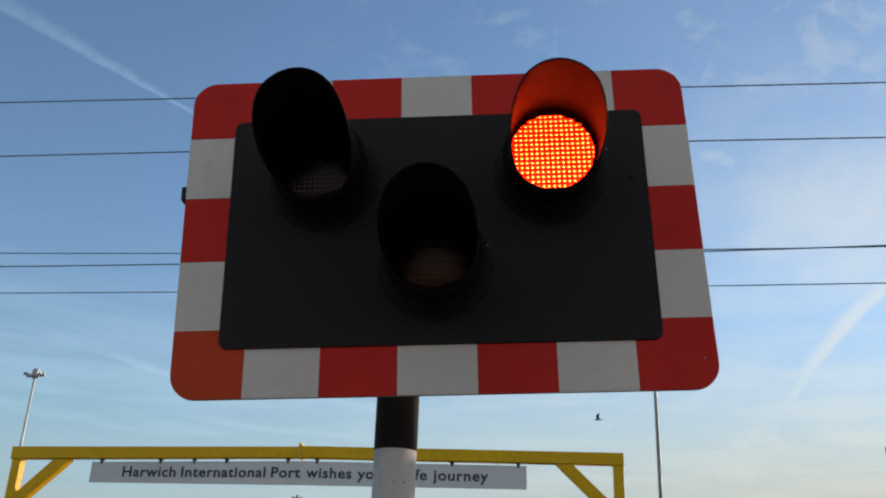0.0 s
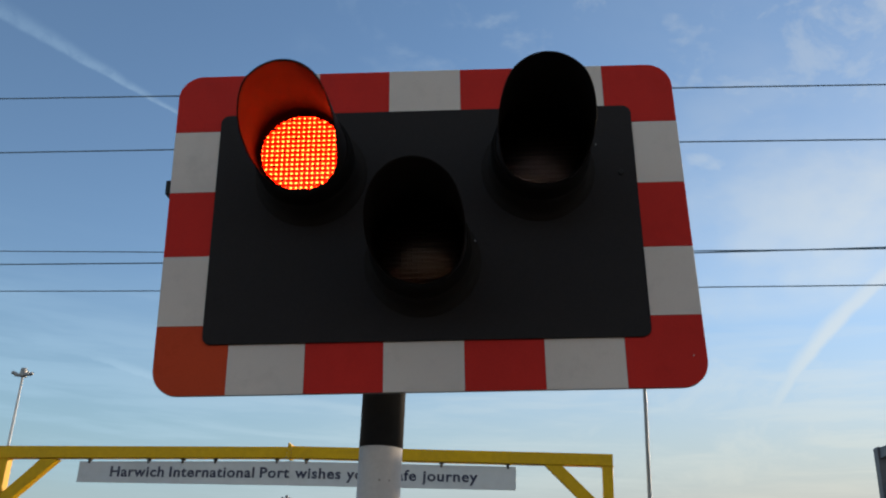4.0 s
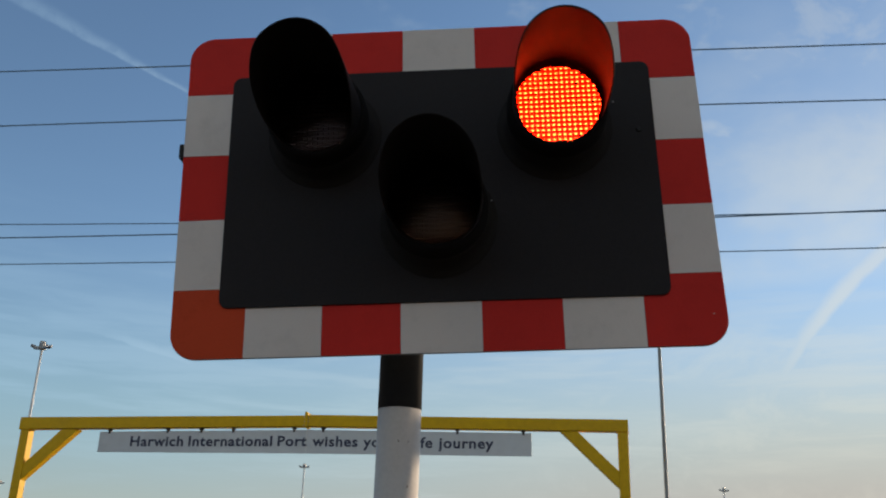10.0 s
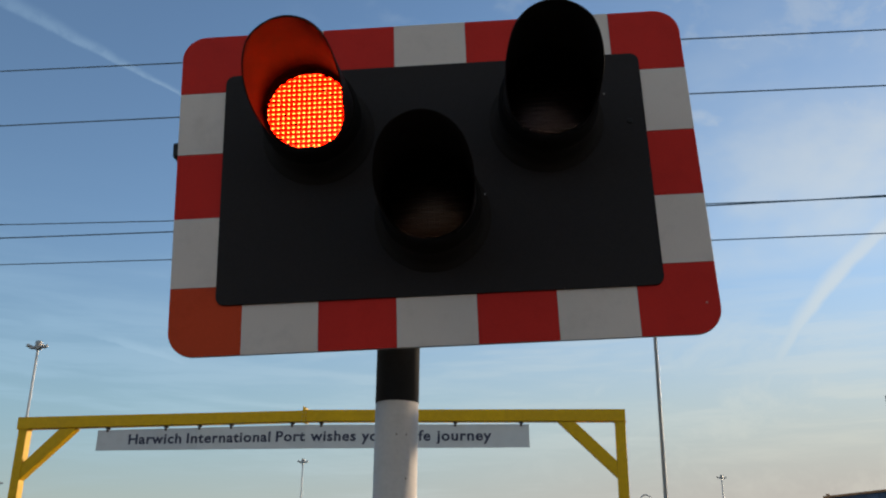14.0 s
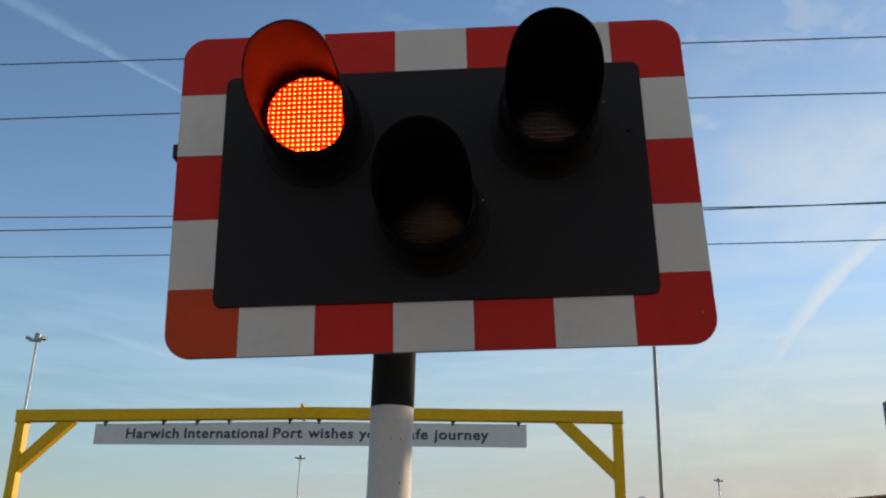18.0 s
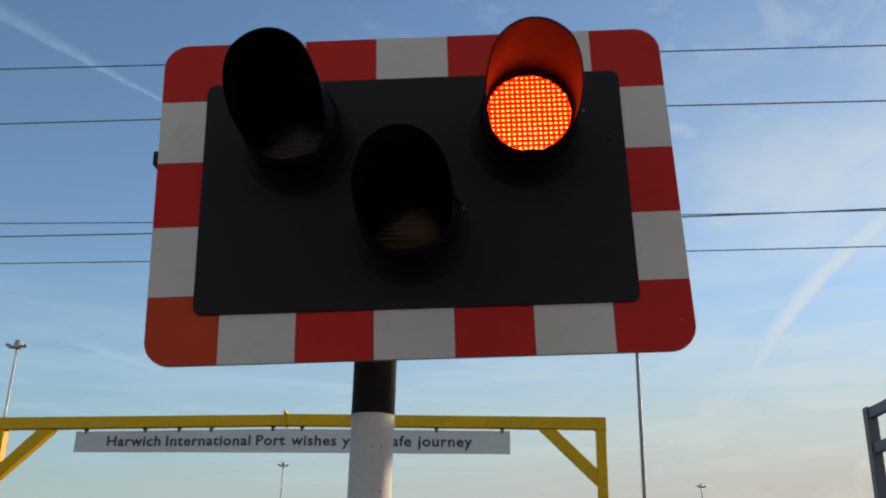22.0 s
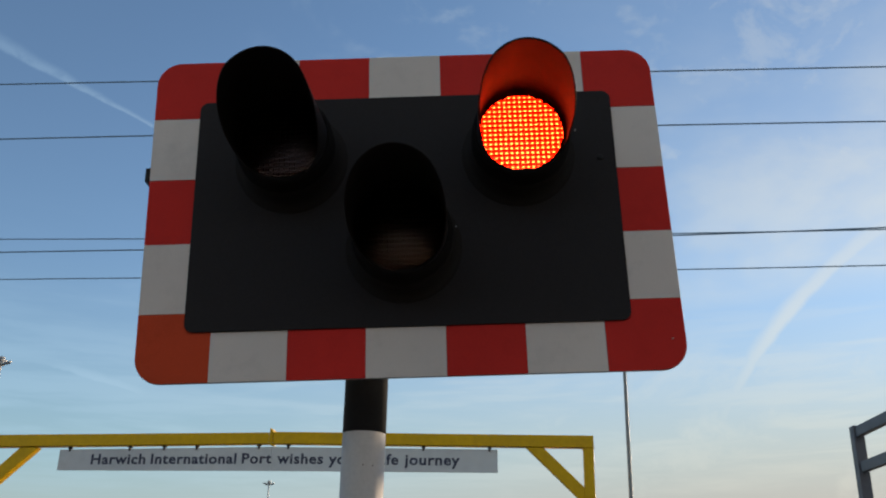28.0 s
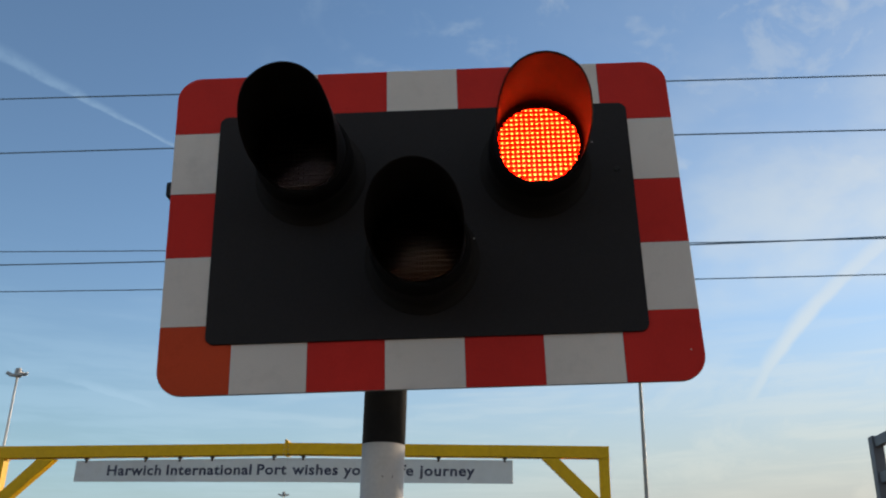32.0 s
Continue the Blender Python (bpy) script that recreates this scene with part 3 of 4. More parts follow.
def visor_bm(thick=0.0013, seg=96):
    """A cut-away tunnel hood, open below."""
    bm = bmesh.new()
    rows = 14
    sheets = []
    for inset in (0.0, -thick):
        grid = []
        for i in range(seg + 1):
            th = -146 + 292 * i / seg
            col = [bm.verts.new(hood_point(th, 0.0, inset) + Vector((0, 0.020, 0)))]
            for j in range(rows):
                col.append(bm.verts.new(hood_point(th, hood_reach(th) * (1.0 if j == rows - 1 else 0.994 * j / (rows - 2)), inset)))
            grid.append(col)
        sheets.append(grid)
    inner, outer = sheets
    for i in range(seg):
        for j in range(rows):
            bm.faces.new((inner[i][j], inner[i][j + 1], inner[i + 1][j + 1], inner[i + 1][j]))
            bm.faces.new((outer[i][j], outer[i + 1][j], outer[i + 1][j + 1], outer[i][j + 1]))
        bm.faces.new((inner[i][rows], outer[i][rows], outer[i + 1][rows], inner[i + 1][rows]))
    for i in (0, seg):
        for j in range(rows):
            q = (inner[i][j], outer[i][j], outer[i][j + 1], inner[i][j + 1])
            bm.faces.new(q if i == 0 else q[::-1])
    bmesh.ops.recalc_face_normals(bm, faces=bm.faces[:])
    return bm


BAR_R = LENS_R + 0.0012
STEP = LENS_R / 8          # from light point to light point
BAR_EDGES = (-8, -7, -6, -4, -2, 0, 2, 4, 6, 7, 8)


def light_bar_bm(low_, high_):
    """One bar of a lamp, one or two rows high: light points and a glowing strip on its front, dull lamp backing behind."""
    tall = (high_ - low_) * STEP
    z0, z1 = -tall / 2 + 0.00005, tall / 2 - 0.00005
    zc = (low_ + high_) / 2 * STEP
    bm = bmesh.new()
    n = 10
    front, back = [], []
    for i in range(n + 1):
        z = z0 + (z1 - z0) * i / n
        half = math.sqrt(max(BAR_R ** 2 - (zc + z) ** 2, 1e-5))
        turned = math.sqrt(max(BAR_R ** 2 - (zc - z) ** 2, 1e-5))
        front.append((bm.verts.new((-half, -0.003, z)), bm.verts.new((half, -0.003, z))))
        back.append((bm.verts.new((-turned, 0.003, z)), bm.verts.new((turned, 0.003, z))))
    for i in range(n):
        f = bm.faces.new((front[i][0], front[i][1], front[i + 1][1], front[i + 1][0]))
        f.material_index = 1
        f = bm.faces.new((back[i][1], back[i][0], back[i + 1][0], back[i + 1][1]))
        f.material_index = 3
        bm.faces.new((front[i][0], front[i + 1][0], back[i + 1][0], back[i][0]))
        bm.faces.new((front[i][1], back[i][1], back[i + 1][1], front[i + 1][1]))
    bm.faces.new((front[0][0], back[0][0], back[0][1], front[0][1]))
    bm.faces.new((front[n][0], front[n][1], back[n][1], back[n][0]))
    # two rows of light points, and a faint relief on the back
    step, r = STEP, 0.0027
    for row in ((-0.5, 0.5) if high_ - low_ == 2 else (0.0,)):
        z = row * step
        for i in range(-9, 10):
            x = i * step
            for side, index in ((-1, 2), (1, 3)):
                if max(math.hypot(x, zc - z), math.hypot(x, zc + z)) > LENS_R + 0.0015:
                    continue
                base = side * 0.0032
                ring = [bm.verts.new((x + r * sx * 0.80, base, z + r * sz * 1.15)) for sx, sz in ((-1, -0.5), (-0.5, -1), (0.5, -1), (1, -0.5), (1, 0.5), (0.5, 1), (-0.5, 1), (-1, 0.5))]
                tip = bm.verts.new((x, base + side * (0.0014 if side < 0 else 0.0006), z))
                for q in range(8):
                    tri = (ring[q], ring[(q + 1) % 8], tip)
                    f = bm.faces.new(tri if side < 0 else tri[::-1])
                    f.material_index = index
    return bm


BAR_MESHES = []
for low_, high_ in zip(BAR_EDGES, BAR_EDGES[1:]):
    me = mesh_of("light_bar", light_bar_bm(low_, high_), M_CORE)
    for m_ in (M_GLOW, M_LED, M_LENS_OFF):
        me.materials.append(m_)
    BAR_MESHES.append(me)
DARK_BARS = []
for me in BAR_MESHES:
    plain = me.copy()
    for i in (1, 2):
        plain.materials[i] = M_CORE
    DARK_BARS.append(plain)


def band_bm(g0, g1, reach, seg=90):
    """Thin sheet for painted hood shade, g0 to g1, reach degrees down each side."""
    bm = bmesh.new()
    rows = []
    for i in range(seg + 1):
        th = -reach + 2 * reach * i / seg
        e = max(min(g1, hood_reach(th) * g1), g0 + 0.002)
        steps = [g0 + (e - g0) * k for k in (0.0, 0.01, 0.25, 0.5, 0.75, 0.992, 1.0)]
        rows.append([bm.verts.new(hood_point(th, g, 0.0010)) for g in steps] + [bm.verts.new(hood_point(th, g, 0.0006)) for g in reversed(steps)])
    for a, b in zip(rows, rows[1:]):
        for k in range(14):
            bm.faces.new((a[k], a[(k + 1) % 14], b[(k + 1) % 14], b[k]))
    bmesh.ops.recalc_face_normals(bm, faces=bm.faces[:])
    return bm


def louvre_bm():
    """Added thin black cells before the light points, to throw their light forwards."""
    bm = bmesh.new()
    step = STEP
    y0, y1, t = -0.0405, -0.0345, 0.00028
    for i in range(-8, 9):
        c = i * step
        half = math.sqrt(max((LENS_R + 0.001) ** 2 - c * c, 0))
        if half < 0.01:
            continue
        for upright in (False, True):
            bounds = (-half, half, c - t, c + t) if not upright else (c + step / 2 - t, c + step / 2 + t, -half, half)
            if upright and abs(c + step / 2) > LENS_R - 0.004:
                continue
            x0, x1, z0, z1 = bounds
            v = [bm.verts.new((x, y, z)) for y in (y0, y1) for x, z in ((x0, z0), (x1, z0), (x1, z1), (x0, z1))]
            for q in ((0, 1, 2, 3), (7, 6, 5, 4), (0, 4, 5, 1), (1, 5, 6, 2), (2, 6, 7, 3), (3, 7, 4, 0)):
                bm.faces.new([v[k] for k in q])
    bmesh.ops.recalc_face_normals(bm, faces=bm.faces[:])
    return bm


def lamp(x, z, label, dark=False):
    """One lamp: housing behind the board, barrel, bezel, hood, lens and the turning bars that carry its light."""
    m = TO_BOARD @ Matrix.Translation((x, -0.0715, z))
    body = part("lamp", lathe_bm([(0.0985, 0.002), (0.0983, -0.0230), (0.0975, -0.030), (0.0958, -0.040), (0.0925, -0.0440), (0.0862, -0.0438), (0.0842, -0.0390), (LENS_R, -0.0350), (LENS_R, -0.0338), (0.0831, -0.0334), (0.0831, 0.002), (0.0985, 0.002)], 64), M_SEAL, signal, label, True, m)
    part("barrel", lathe_bm([(0.0, 0.003), (0.0970, 0.003), (0.0972, 0.020), (0.0980, 0.034), (0.0998, 0.046), (0.1032, 0.055), (0.1090, 0.0613), (0.1150, 0.0636), (0.1165, 0.0648), (0.0, 0.0648)], 64), M_BARREL, body, "black lamp barrel with a flared foot", True)
    part("housing", lathe_bm([(0.0, 0.215), (0.07, 0.210), (0.0985, 0.1905), (0.0985, 0.0705), (0.0, 0.0705)], 48), M_HOOD, body, smooth=True)
    part("hood", visor_bm(), M_HOOD, body, "black tunnel hood", True)
    part("louvre", louvre_bm(), M_LOUVRE, body, "fine black louvre added to cut side light")
    # added liner that carries the painted shade near the lens
    part("shade_liner", band_bm(0.046, 0.997, 140), M_HOOD_SHADE, body, "thin liner with painted shade inside the hood", True)
    lens = part("lens", lathe_bm([(0.0, -0.0470), (0.015, -0.0469), (0.03, -0.0465), (0.045, -0.0458), (0.06, -0.0448), (0.075, -0.0436), (0.0850, -0.0422)], 64), M_LENS_AMBER if dark else M_LENS, body, "amber moulded lens" if dark else "clear moulded lens", True)
    lens.visible_shadow = False
    bars = []
    for k, (low_, high_) in enumerate(zip(BAR_EDGES, BAR_EDGES[1:])):
        bars.append(share("light_bar", DARK_BARS[k] if dark else BAR_MESHES[k], body, Matrix.Translation((0, -0.0285, (low_ + high_) / 2 * STEP)) @ Matrix.Rotation(math.pi if dark else 0.0, 4, "X")))
    return body, bars


lamp_left, bars_left = lamp(-0.2352, 0.1062, "red flashing lamp with black hood")
lamp_right, bars_right = lamp(0.2346, 0.1066, "red flashing lamp with black hood")
lamp_low, bars_low = lamp(-0.0042, -0.0912, "unlit amber lamp with black hood", True)

# ---------------------------------------------------------------- the yellow height gauge
GA, GB = Vector((-11.783, 20.092, 0)), Vector((2.897, 19.028, 0))
gauge_turn = math.degrees(math.atan2(GB.y - GA.y, GB.x - GA.x))
GLEN = (GB - GA).length
GAUGE = Matrix.Translation(GA) @ pose(0, 0, 0, 0, 0, gauge_turn)
gauge = thing("height_gauge", GAUGE)
tagged(gauge, "yellow steel height gauge portal over the road", "height gauge")
DEEP = 0.24


def beam_bm(u0, z0, u1, z1, h0, h1):
    """A box beam whose top runs from (u0, z0) to (u1, z1)."""
    return prism_bm([(u0, z0 - h0), (u1, z1 - h1), (u1, z1), (u0, z0)], 0.0, DEEP, 0.010)


PEAK = 7.27
part("beam", beam_bm(0.0, 5.200, PEAK - 0.034, 5.268, 0.290, 0.258), M_YELLOW, gauge)
part("beam", beam_bm(PEAK + 0.040, 5.284, GLEN, 5.200, 0.272, 0.268), M_YELLOW, gauge)
part("joint_flange", box_bm(PEAK - 0.036, PEAK - 0.002, -0.03, DEEP + 0.03, 4.985, 5.356, 0.005), M_YELLOW, gauge)
part("joint_flange", box_bm(PEAK + 0.002, PEAK + 0.040, -0.03, DEEP + 0.03, 4.985, 5.330, 0.005), M_YELLOW, gauge)
for dy in (-0.012, DEEP + 0.012):
    for dz in (5.03, 5.12, 5.21):
        part("joint_bolt", tube_bm([(PEAK - 0.055, dy, dz), (PEAK + 0.055, dy, dz)], 0.010, 6), M_GALV, gauge)
for u0, u1, top in ((0.060, 0.280, 4.908), (GLEN - 0.235, GLEN - 0.005, 4.928)):
    part("gauge_post", box_bm(u0, u1, 0.0, DEEP, 0.03, top, 0.010), M_YELLOW, gauge)
    part("base_plate", box_bm(u0 - 0.15, u1 + 0.15, -0.15, DEEP + 0.15, 0.0, 0.03, 0.005), M_GALV, gauge)
    part("cap_plate", box_bm(u0 - 0.025, u1 + 0.02, -0.018, DEEP + 0.018, top - 0.014, top + 0.001, 0.004), M_YELLOW, gauge)
part("brace", prism_bm([(0.278, 3.690), (1.560, 4.905), (1.120, 4.907), (0.278, 4.075)], 0.015, DEEP - 0.015, 0.008), M_YELLOW, gauge)
part("brace", prism_bm([(GLEN - 0.237, 3.690), (GLEN - 0.237, 4.060), (13.590, 4.932), (13.205, 4.935)], 0.015, DEEP - 0.015, 0.008), M_YELLOW, gauge)

# the sign that hangs from it
sign = thing("hanging_sign", GAUGE)
tagged(sign, "long grey sign hung below the yellow beam", "sign")
SY = 0.08
EDGES = [2.095, 4.640, 7.280, 9.920, 12.555]


def sign_top(u):
    return 4.864 + 0.0028 * (u - 2.1) + 0.064 * max(0.0, 1 - abs(u - 7.3) / 5.3)


def sign_low(u):
    return 4.383 - 0.0006 * (u - 2.1) + 0.014 * max(0.0, 1 - abs(u - 7.3) / 5.3)


for k, (u0, u1) in enumerate(zip(EDGES, EDGES[1:])):
    a_, b_ = u0 + 0.003, u1 - 0.003
    part("sign_panel", prism_bm([(a_, sign_low(a_)), (b_, sign_low(b_)), (b_, sign_top(b_)), (a_, sign_top(a_))], SY, SY + 0.03, 0.005), M_SIGN if k == 0 else M_SIGN2, sign, "slightly darker sign panel" if k == 0 else "")
for u in (2.348, 3.831, 4.677, 5.472, 6.970, 7.674, 9.300, 10.853, 12.370):
    zt = sign_top(u)
    part("hanger", box_bm(u - 0.026, u + 0.026, SY - 0.015, SY + 0.045, zt - 0.05, 5.03, 0.003), M_HANGER, sign)
    part("hanger_shackle", box_bm(u - 0.046, u + 0.046, SY - 0.03, SY + 0.06, zt + 0.022, zt + 0.055, 0.005), M_HANGER, sign)


def word_mesh(text):
    """A word as a thin raised mesh in the built-in font, made a little bolder."""
    curve = bpy.data.curves.new("word", "FONT")
    curve.body = text
    curve.extrude = 0.006
    curve.offset = 0.025
    curve.resolution_u = 3
    curve.space_character = 1.09
    ob = new("word", curve)
    bpy.context.view_layer.update()
    me = bpy.data.meshes.new_from_object(ob.evaluated_get(bpy.context.evaluated_depsgraph_get()))
    bpy.data.objects.remove(ob)
    return me


def lettering(text, u0, u1, cap):
    """The sign's words, one mesh each, spread from u0 to u1 along the sign's middle."""
    words = [word_mesh(w) for w in text.split()]
    widths = [(min(v.co.x for v in me.vertices), max(v.co.x for v in me.vertices)) for me in words]
    gap = 0.36
    k = (u1 - u0) / (sum(b - a for a, b in widths) + gap * (len(words) - 1))
    high = max(v.co.y for v in words[0].vertices)
    x = u0
    for me, (a, b) in zip(words, widths):
        mid = x + (b - a) * k / 2
        base = (sign_top(mid) + sign_low(mid)) / 2 - cap * 0.43
        for v in me.vertices:
            v.co = Vector(((v.co.x - a) * k + x - mid, -v.co.z, v.co.y * cap / high))
        me.materials.clear()
        me.materials.append(M_LETTER)
        slope = math.degrees(math.atan2(sign_top(mid + 0.3) + sign_low(mid + 0.3) - sign_top(mid - 0.3) - sign_low(mid - 0.3), 1.2))
        ob = share("word", me, sign, pose(mid, SY - 0.002, base, 0, -slope, 0))
        ob["label"] = "dark blue raised word"
        x += (b - a) * k + gap * k


lettering("Harwich International Port wishes you a safe journey", 2.915, 11.690, 0.235)

# ---------------------------------------------------------------- overhead wires
def wire(a, b, r, label, sag=0.0):
    """A wire through two places, carried on to both sides."""
    a, b = Vector(a), Vector(b)
    d = b - a
    pts = []
    for i in range(41):
        t = -4.0 + 9.0 * i / 40
        p = a + d * t
        p.z += sag * ((t - 0.5) ** 2 - 0.25)
        pts.append(p)
    ob = new("overhead_wire", mesh_of("overhead_wire", tube_bm(pts, r, 6), M_WIRE, True))
    tagged(ob, label, "overhead wire", group="railway overhead wires")
    return ob


wire((-4.550, 5.446, 6.025), (3.312, 5.021, 5.947), 0.0060, "dark upper carrying wire over the near track", 0.0026)
wire((-4.442, 5.440, 5.452), (3.235, 5.025, 5.425), 0.0060, "dark contact wire over the near track", -0.0338)
wire((-6.761, 9.476, 6.091), (4.551, 8.345, 5.828), 0.0070, "thin feeder wire over the far track", 0.1340)
wire((-6.723, 9.472, 5.892), (4.551, 8.345, 5.843), 0.0088, "dark carrying wire over the far track", 0.1581)
wire((-6.650, 9.465, 5.509), (4.484, 8.352, 5.380), 0.0070, "thin contact wire over the far track", 0.0817)


# ---------------------------------------------------------------- masts and posts behind
def floodlight_mast(x, y, top, head_w, r0):
    ob = thing("floodlight_mast", pose(x, y, 0))
    tagged(ob, "tall grey floodlight mast with lamp crown", "light mast", group="port floodlight masts")
    part("mast_pole", tube_bm([(0, 0, 0), (0, 0, top * 0.5), (0, 0, top - 0.3)], r0, 10, r0 * 0.55), M_MAST, ob, smooth=True)
    part("crown_ring", tube_bm([(-head_w * 0.40, 0, top - 0.28), (head_w * 0.40, 0, top - 0.28)], 0.07, 8), M_MAST, ob)
    part("crown_cap", tube_bm([(0, 0, top - 0.55), (0, 0, top + 0.30), (0, 0, top + 0.58)], 0.50, 10, 0.36), M_LAMPHEAD, ob)
    for cx, dy, dz, yaw in ((-0.42, -0.2, -0.12, 24), (0.42, -0.2, -0.20, -24), (-0.20, -0.5, -0.42, 10), (0.24, -0.5, -0.36, -10), (0.05, 0.5, 0.10, 0)):
        part("floodlight", box_bm(-0.34, 0.34, -0.16, 0.16, -0.20, 0.17, 0.06), M_LAMPHEAD, ob, m=Matrix.Translation((cx * head_w, dy, top + dz)) @ pose(0, 0, 0, -26, yaw * 0.6, yaw))
        part("head_arm", tube_bm([(0, 0, top - 0.25), (cx * head_w, dy + 0.1, top + dz)], 0.06, 6), M_MAST, ob)
    return ob


floodlight_mast(-61.4, 112.8, 29.8, 2.7, 0.26)
floodlight_mast(-53.7, 245.5, 30.0, 2.7, 0.30)
floodlight_mast(66.1, 284.8, 30.0, 2.7, 0.30)
floodlight_mast(107.1, 416.9, 29.9, 2.7, 0.32)
floodlight_mast(-169.2, 532.1, 26.5, 3.6, 0.40)
floodlight_mast(-160.6, 286.5, 27.7, 3.2, 0.36)

column = thing("lamp_column", pose(3.665, 19.015, 0))
tagged(column, "slim grey steel lamp column beside the gauge", "lamp column")
part("column_shaft", tube_bm([(-0.006, 0, 0.02), (-0.004, 0, 2.3), (0.012, 0, 6.8), (0.018, 0, 8.4)], 0.054, 14, 0.031), M_COLUMN, column, smooth=True)
part("column_base", tube_bm([(-0.006, 0, 0.0), (-0.006, 0, 1.0)], 0.085, 14), M_COLUMN, column, smooth=True)
part("column_lantern", box_bm(-0.10, 0.10, -0.5, 0.10, 8.38, 8.50, 0.03), M_LAMPHEAD, column)

camera_post = thing("camera_post", pose(3.08, 17.09, 0))
tagged(camera_post, "grey post with cream box and swan neck lamp", "camera post")
part("post_shaft", tube_bm([(-0.02, 0, 0), (-0.02, 0, 2.92)], 0.030, 10), M_GALV, camera_post, smooth=True)
part("post_shaft", tube_bm([(0.045, 0.02, 0), (0.045, 0.02, 2.6)], 0.026, 8), M_GALV, camera_post, smooth=True)
part("equipment_box", box_bm(-0.03, 0.075, -0.10, 0.04, 2.57, 2.83, 0.008), M_BOX, camera_post, "cream equipment box")
part("box_cap", tube_bm([(-0.02, 0, 2.80), (-0.02, 0, 2.94)], 0.045, 10), M_HANGER, camera_post)
swan = [(-0.02, 0, 2.92)]
for i in range(9):
    a = radians(180 * i / 8)
    swan.append((-0.135 + 0.115 * math.cos(a), 0, 3.055 + 0.115 * math.sin(a)))
swan.append((-0.25, 0, 2.98))
part("swan_neck", tube_bm(swan, 0.013, 8), M_GALV, camera_post, smooth=True)
part("lamp_head", tube_bm([(-0.25, 0, 3.00), (-0.25, 0, 2.94), (-0.25, 0, 2.87)], 0.022, 12, 0.052), M_LAMPHEAD, camera_post, smooth=True)
part("cable", tube_bm([(0.0, -0.02, 2.93), (0.045, -0.03, 2.92), (0.075, -0.03, 2.88), (0.07, -0.03, 2.82)], 0.009, 6), M_RUBBER, camera_post, smooth=True)

# ---------------------------------------------------------------- the back of another board across the tracks
back_sign = thing("board_back", pose(0.505, 11.30, 0, 0, 0, -1.5))
tagged(back_sign, "grey back of a round-cornered signal board on dark post", "signal board")
part("panel", prism_bm(rounded(-0.592, 0.592, 1.55, 2.347, 0.055), 0.0, 0.010, 0.002), M_BACK, back_sign, "bare grey metal back")
part("lamp_box", box_bm(-0.538, 0.540, -0.15, -0.001, 1.65, 2.127, 0.02), M_RUBBER, back_sign, "black lamp housing box")
part("post", box_bm(-0.034, 0.060, -0.27, -0.155, 0.0, 2.548, 0.008), M_HANGER, back_sign, "dark square post")
part("clamp", box_bm(0.02, 0.14, -0.19, -0.02, 2.15, 2.21, 0.006), M_HANGER, back_sign)

side_sign = thing("road_sign", pose(-9.76, 16.83, 0, 0, 0, 28))
tagged(side_sign, "small grey back of a road sign by the gauge", "road sign")
part("panel", prism_bm(rounded(-0.9, 0.285, 1.65, 2.39, 0.04), 0.0, 0.010, 0.002), M_BACKDARK, side_sign)
part("rail", box_bm(-0.88, 0.27, -0.03, -0.001, 2.05, 2.10), M_GALV, side_sign)
for x in (-0.6, 0.1):
    part("post", tube_bm([(x, 0.05, 0), (x, 0.05, 2.36)], 0.038, 10), M_GALV, side_sign, smooth=True)

# ---------------------------------------------------------------- steel frame beside the crossing
frame_ = thing("steel_frame", pose(3.122, 5.60, 0, 0, 0, 0))
tagged(frame_, "slate grey steel rail frame of square tubes", "steel frame")
dirn = Vector((-0.045, -1.0, 0)).normalized()
FR = pose(0, 0, 0, 0, 0, math.degrees(math.atan2(dirn.y, dirn.x)))
for u in (0.0, 1.9, 3.8):
    part("frame_post", box_bm(u, u + 0.09, 0.0, 0.080, 0.0, 3.005, 0.004), M_FRAME, frame_, m=FR)
for u0, u1 in ((0.101, 1.899), (2.001, 3.799)):
    for z in (2.955, 2.685, 2.05, 1.35, 0.65):
        part("frame_rail", box_bm(u0, u1, 0.012, 0.060, z - 0.040, z + 0.040, 0.004), M_FRAME, frame_, m=FR)

# ---------------------------------------------------------------- blue shed
SHED_A, SHED_B = Vector((26.87, 78.01, 0)), Vector((29.44, 71.04, 0))
shed_dir = (SHED_B - SHED_A).normalized()
shed = thing("warehouse", Matrix.Translation(SHED_A) @ pose(0, 0, 0, 0, 0, math.degrees(math.atan2(shed_dir.y, shed_dir.x))))
tagged(shed, "dark blue ribbed metal warehouse with orange brown eaves", "warehouse")


def ribbed_bm(length, z0, z1, pitch=0.30, depth=0.05):
    bm = bmesh.new()
    n = int(length / pitch)
    low, high = [], []
    for i in range(n):
        for fx, dy in ((0.0, 0.0), (0.35, 0.0), (0.5, -depth), (0.85, -depth)):
            x = (i + fx) * pitch
            low.append(bm.verts.new((x, dy, z0)))
            high.append(bm.verts.new((x, dy, z1)))
    for i in range(len(low) - 1):
        bm.faces.new((low[i], low[i + 1], high[i + 1], high[i]))
    return bm


part("wall", ribbed_bm(40.0, 0.0, 7.85), M_CLAD, shed, "blue ribbed cladding")
part("wall_core", box_bm(0.05, 39.5, 0.05, 24.0, 0.0, 7.80), M_CLAD, shed)
part("roof", prism_bm([(-0.05, 7.82), (40, 7.82), (40, 7.93), (-0.05, 7.93)], -0.16, 24.2), M_CLAD, shed)
part("eaves_trim", box_bm(-0.08, 40.0, -0.26, -0.165, 7.84, 8.02, 0.015), M_TRIM, shed, "orange brown eaves trim")
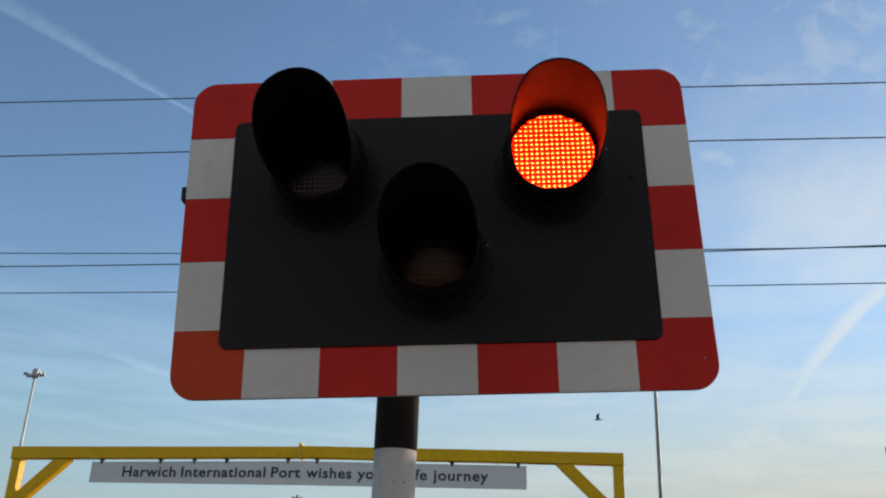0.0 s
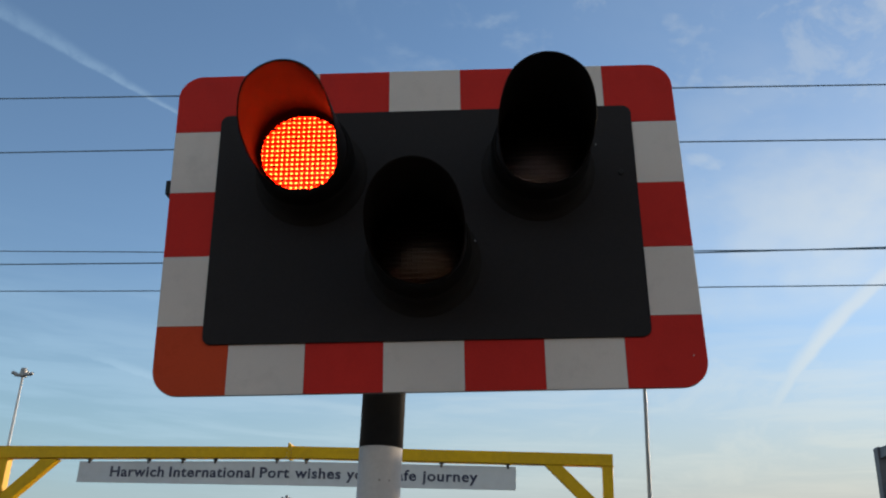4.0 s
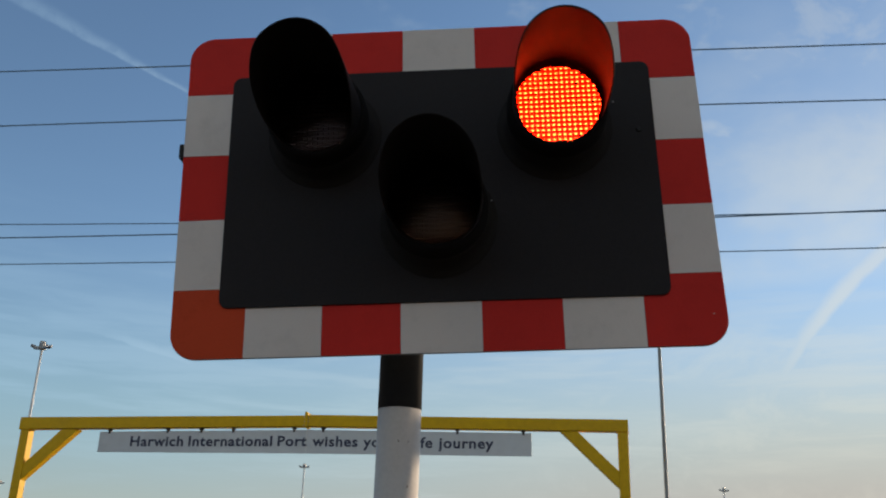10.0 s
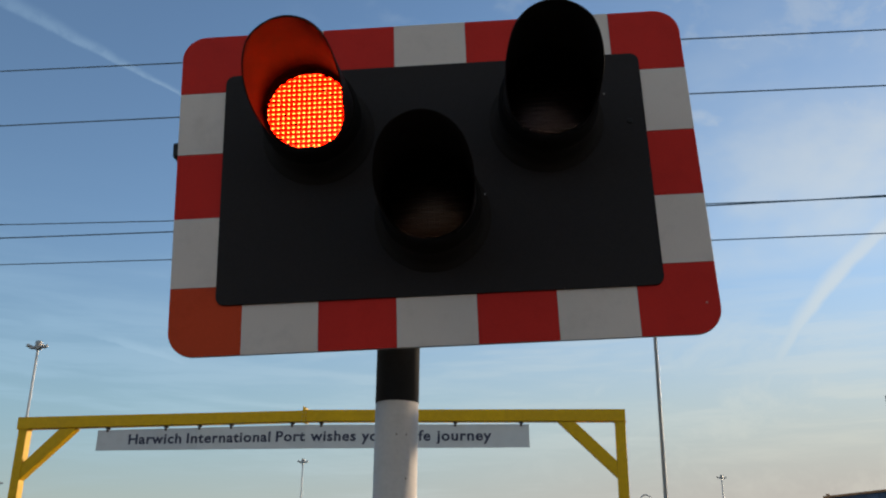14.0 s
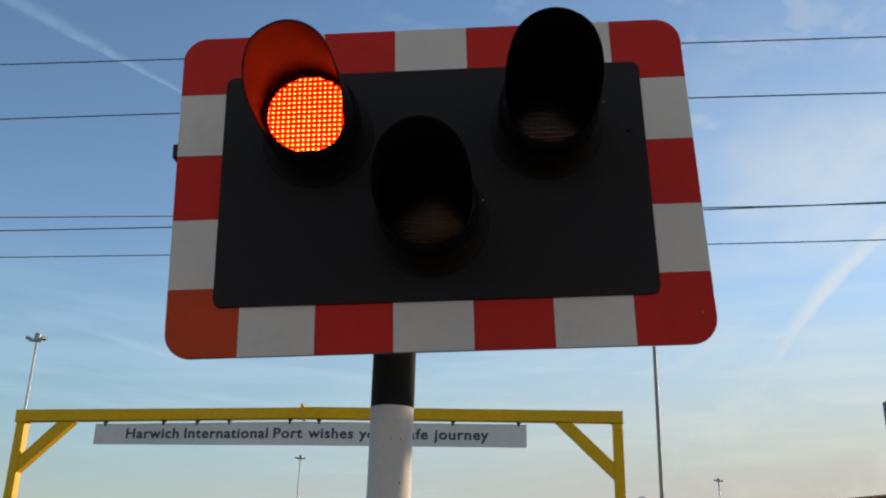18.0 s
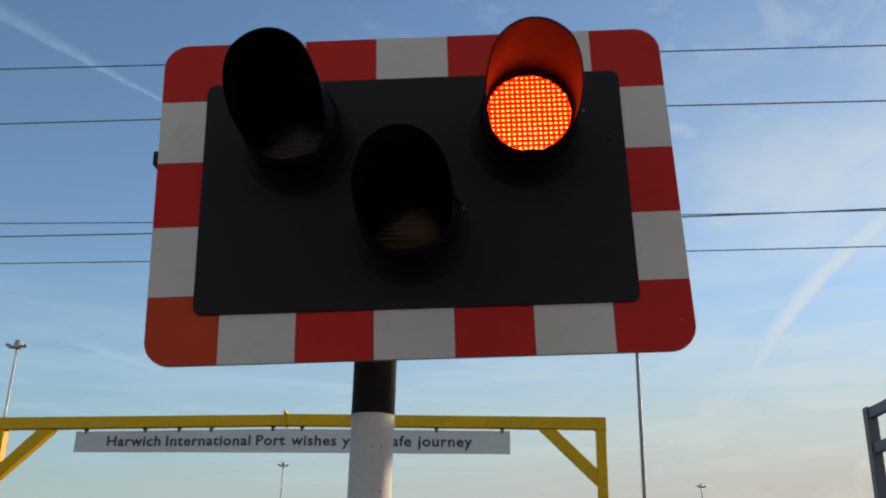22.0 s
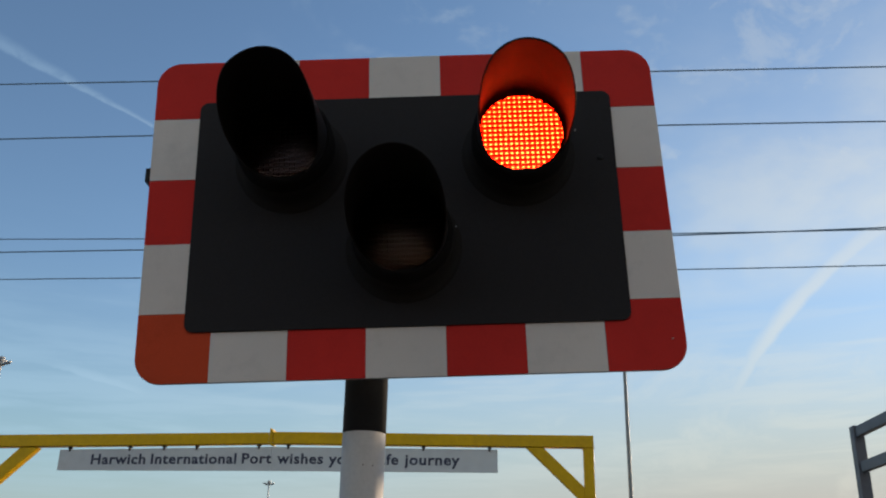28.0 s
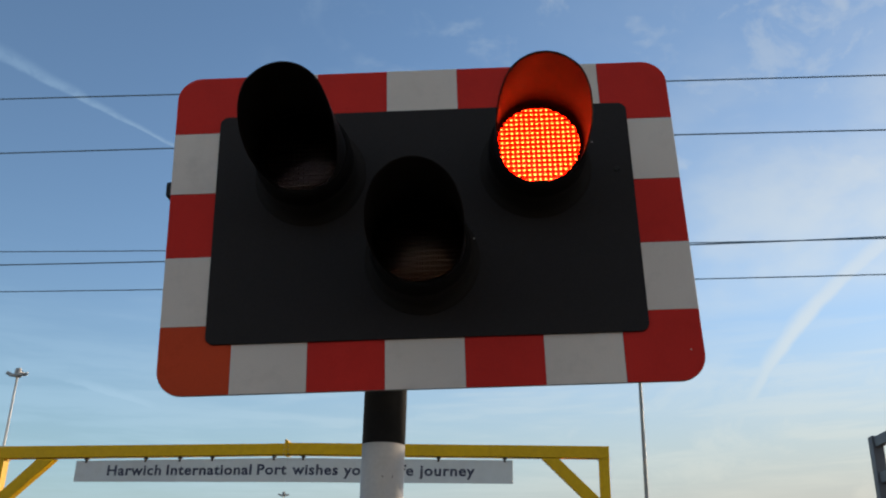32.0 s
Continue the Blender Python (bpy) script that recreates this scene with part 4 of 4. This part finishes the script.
# solid dark panel on the wall stands in for the opening's shaded inside
part("doorway", box_bm(2.75, 20.0, -0.12, -0.052, 0.0, 5.05), M_DARK, shed, "dark panel painting the shade in an open loading doorway")
part("roof_stub", box_bm(0.25, 0.45, -0.2, 0.0, 8.0, 8.18, 0.03), M_TRIM, shed)

# ---------------------------------------------------------------- gull
gull = thing("gull", pose(7.9, 72.9, 17.25))
tagged(gull, "grey gull in flight with long dark wings", "bird")
bm = bmesh.new()
bmesh.ops.create_uvsphere(bm, u_segments=14, v_segments=10, radius=1.0)
for v in bm.verts:
    t = v.co.x
    k = 0.075 * (1 - 0.35 * t * t)
    v.co = Vector((t * 0.30, v.co.y * k, v.co.z * k + (0.02 if t > 0.75 else 0)))
part("body", bm, M_GULL, gull, smooth=True)
part("beak", tube_bm([(0.29, 0, 0.02), (0.36, 0, 0.0)], 0.016, 6, 0.004), M_TRIM, gull)
part("tail", prism_bm([(-0.26, 0.0), (-0.46, 0.02), (-0.46, 0.03), (-0.26, 0.03)], -0.07, 0.07), M_GULL, gull)


def wing_bm(side):
    bm = bmesh.new()
    outline = [(0.10, 0.0), (0.16, 0.28), (0.06, 0.62), (-0.10, 0.72), (-0.06, 0.45), (-0.08, 0.0)]
    for z in (0.0, 0.018):
        vs = [bm.verts.new((x, side * y, z + 0.10 * math.sin(y * 2.6))) for x, y in outline]
        bm.faces.new(vs)
    bm.verts.ensure_lookup_table()
    n = len(outline)
    for i in range(n):
        bm.faces.new((bm.verts[i], bm.verts[(i + 1) % n], bm.verts[n + (i + 1) % n], bm.verts[n + i]))
    bmesh.ops.recalc_face_normals(bm, faces=bm.faces[:])
    return bm


wing_l = part("wing", wing_bm(1), M_GULL_DARK, gull, "dark-tipped wing")
wing_r = part("wing", wing_bm(-1), M_GULL_DARK, gull, "dark-tipped wing")


# ---------------------------------------------------------------- what moves
def flash_rows(place, first_lit):
    """The lamps change over every 0.381 s: each bar makes half a turn about its length, and back."""
    lit, dark = -1.0, -179.0
    now = lit if first_lit else dark
    rows = [(0.0, now)]
    k = 0
    while True:
        at = 0.1145 + k * 0.3808
        k += 1
        if at > 31.93:
            break
        exact = 1 + 30 * at
        a = 3 * round((exact - 2.5) / 3) + 2
        mid = a if abs(exact - a) <= abs(exact - a - 1) else a + 1          # half way round
        then = dark if now == lit else lit
        for i, angle in ((-1, now), (0, -90.0), (1, then)):
            t = (mid + i - 1) / FPS
            if t > rows[-1][0] + 1e-4:
                rows.append((t, angle))
        now = then
    rows.append((32.0, now))
    return [(t, place @ Matrix.Rotation(radians(a), 4, "X")) for t, a in rows]


def motions():
    for bars, lit in ((bars_right, True), (bars_left, False)):
        for b in bars:
            walk(b, flash_rows(b.matrix_local.copy(), lit))
    # the thin clouds drift slowly
    walk(clouds, [(0.0, pose(0, 0, 0)), (16.0, pose(0, 0, 0, -0.45, -1.0, 0.425)), (32.0, pose(0, 0, 0, -0.90, -2.0, 0.85))])
    # the gull crosses, sinks behind the sign and settles on the ground
    spots = ((0.0, 8.15, 72.9, 17.0, 178, -12), (0.5, 1.45, 73.3, 16.46, 180, -15), (1.0, -4.85, 73.1, 15.76, 184, -78), (1.5, -9.45, 72.7, 15.62, 205, -66),
             (2.0, -12.0, 72.3, 14.54, 236, -52), (2.5, -12.3, 72.3, 12.87, 235, -30), (3.4, -13.5, 78.0, 6.0, 225, 0), (4.6, -17.0, 86.0, 0.5, 200, 0),
             (5.4, -18.5, 87.0, 0.12, 190, 0), (32.0, -18.5, 87.0, 0.12, 190, 0))
    walk(gull, [(t, pose(x, y, z, bank, 0, a)) for t, x, y, z, a, bank in spots])
    beats = []
    t = 0.0
    while t < 5.0:
        beats.append((t, 32.0))
        beats.append((t + 0.2, -18.0))
        t += 0.4
    beats += [(5.2, 5.0), (32.0, 5.0)]
    walk(wing_l, [(t, pose(0, 0, 0.03, a, 0, 0)) for t, a in beats])
    walk(wing_r, [(t, pose(0, 0, 0.03, -a, 0, 0)) for t, a in beats])


motions()
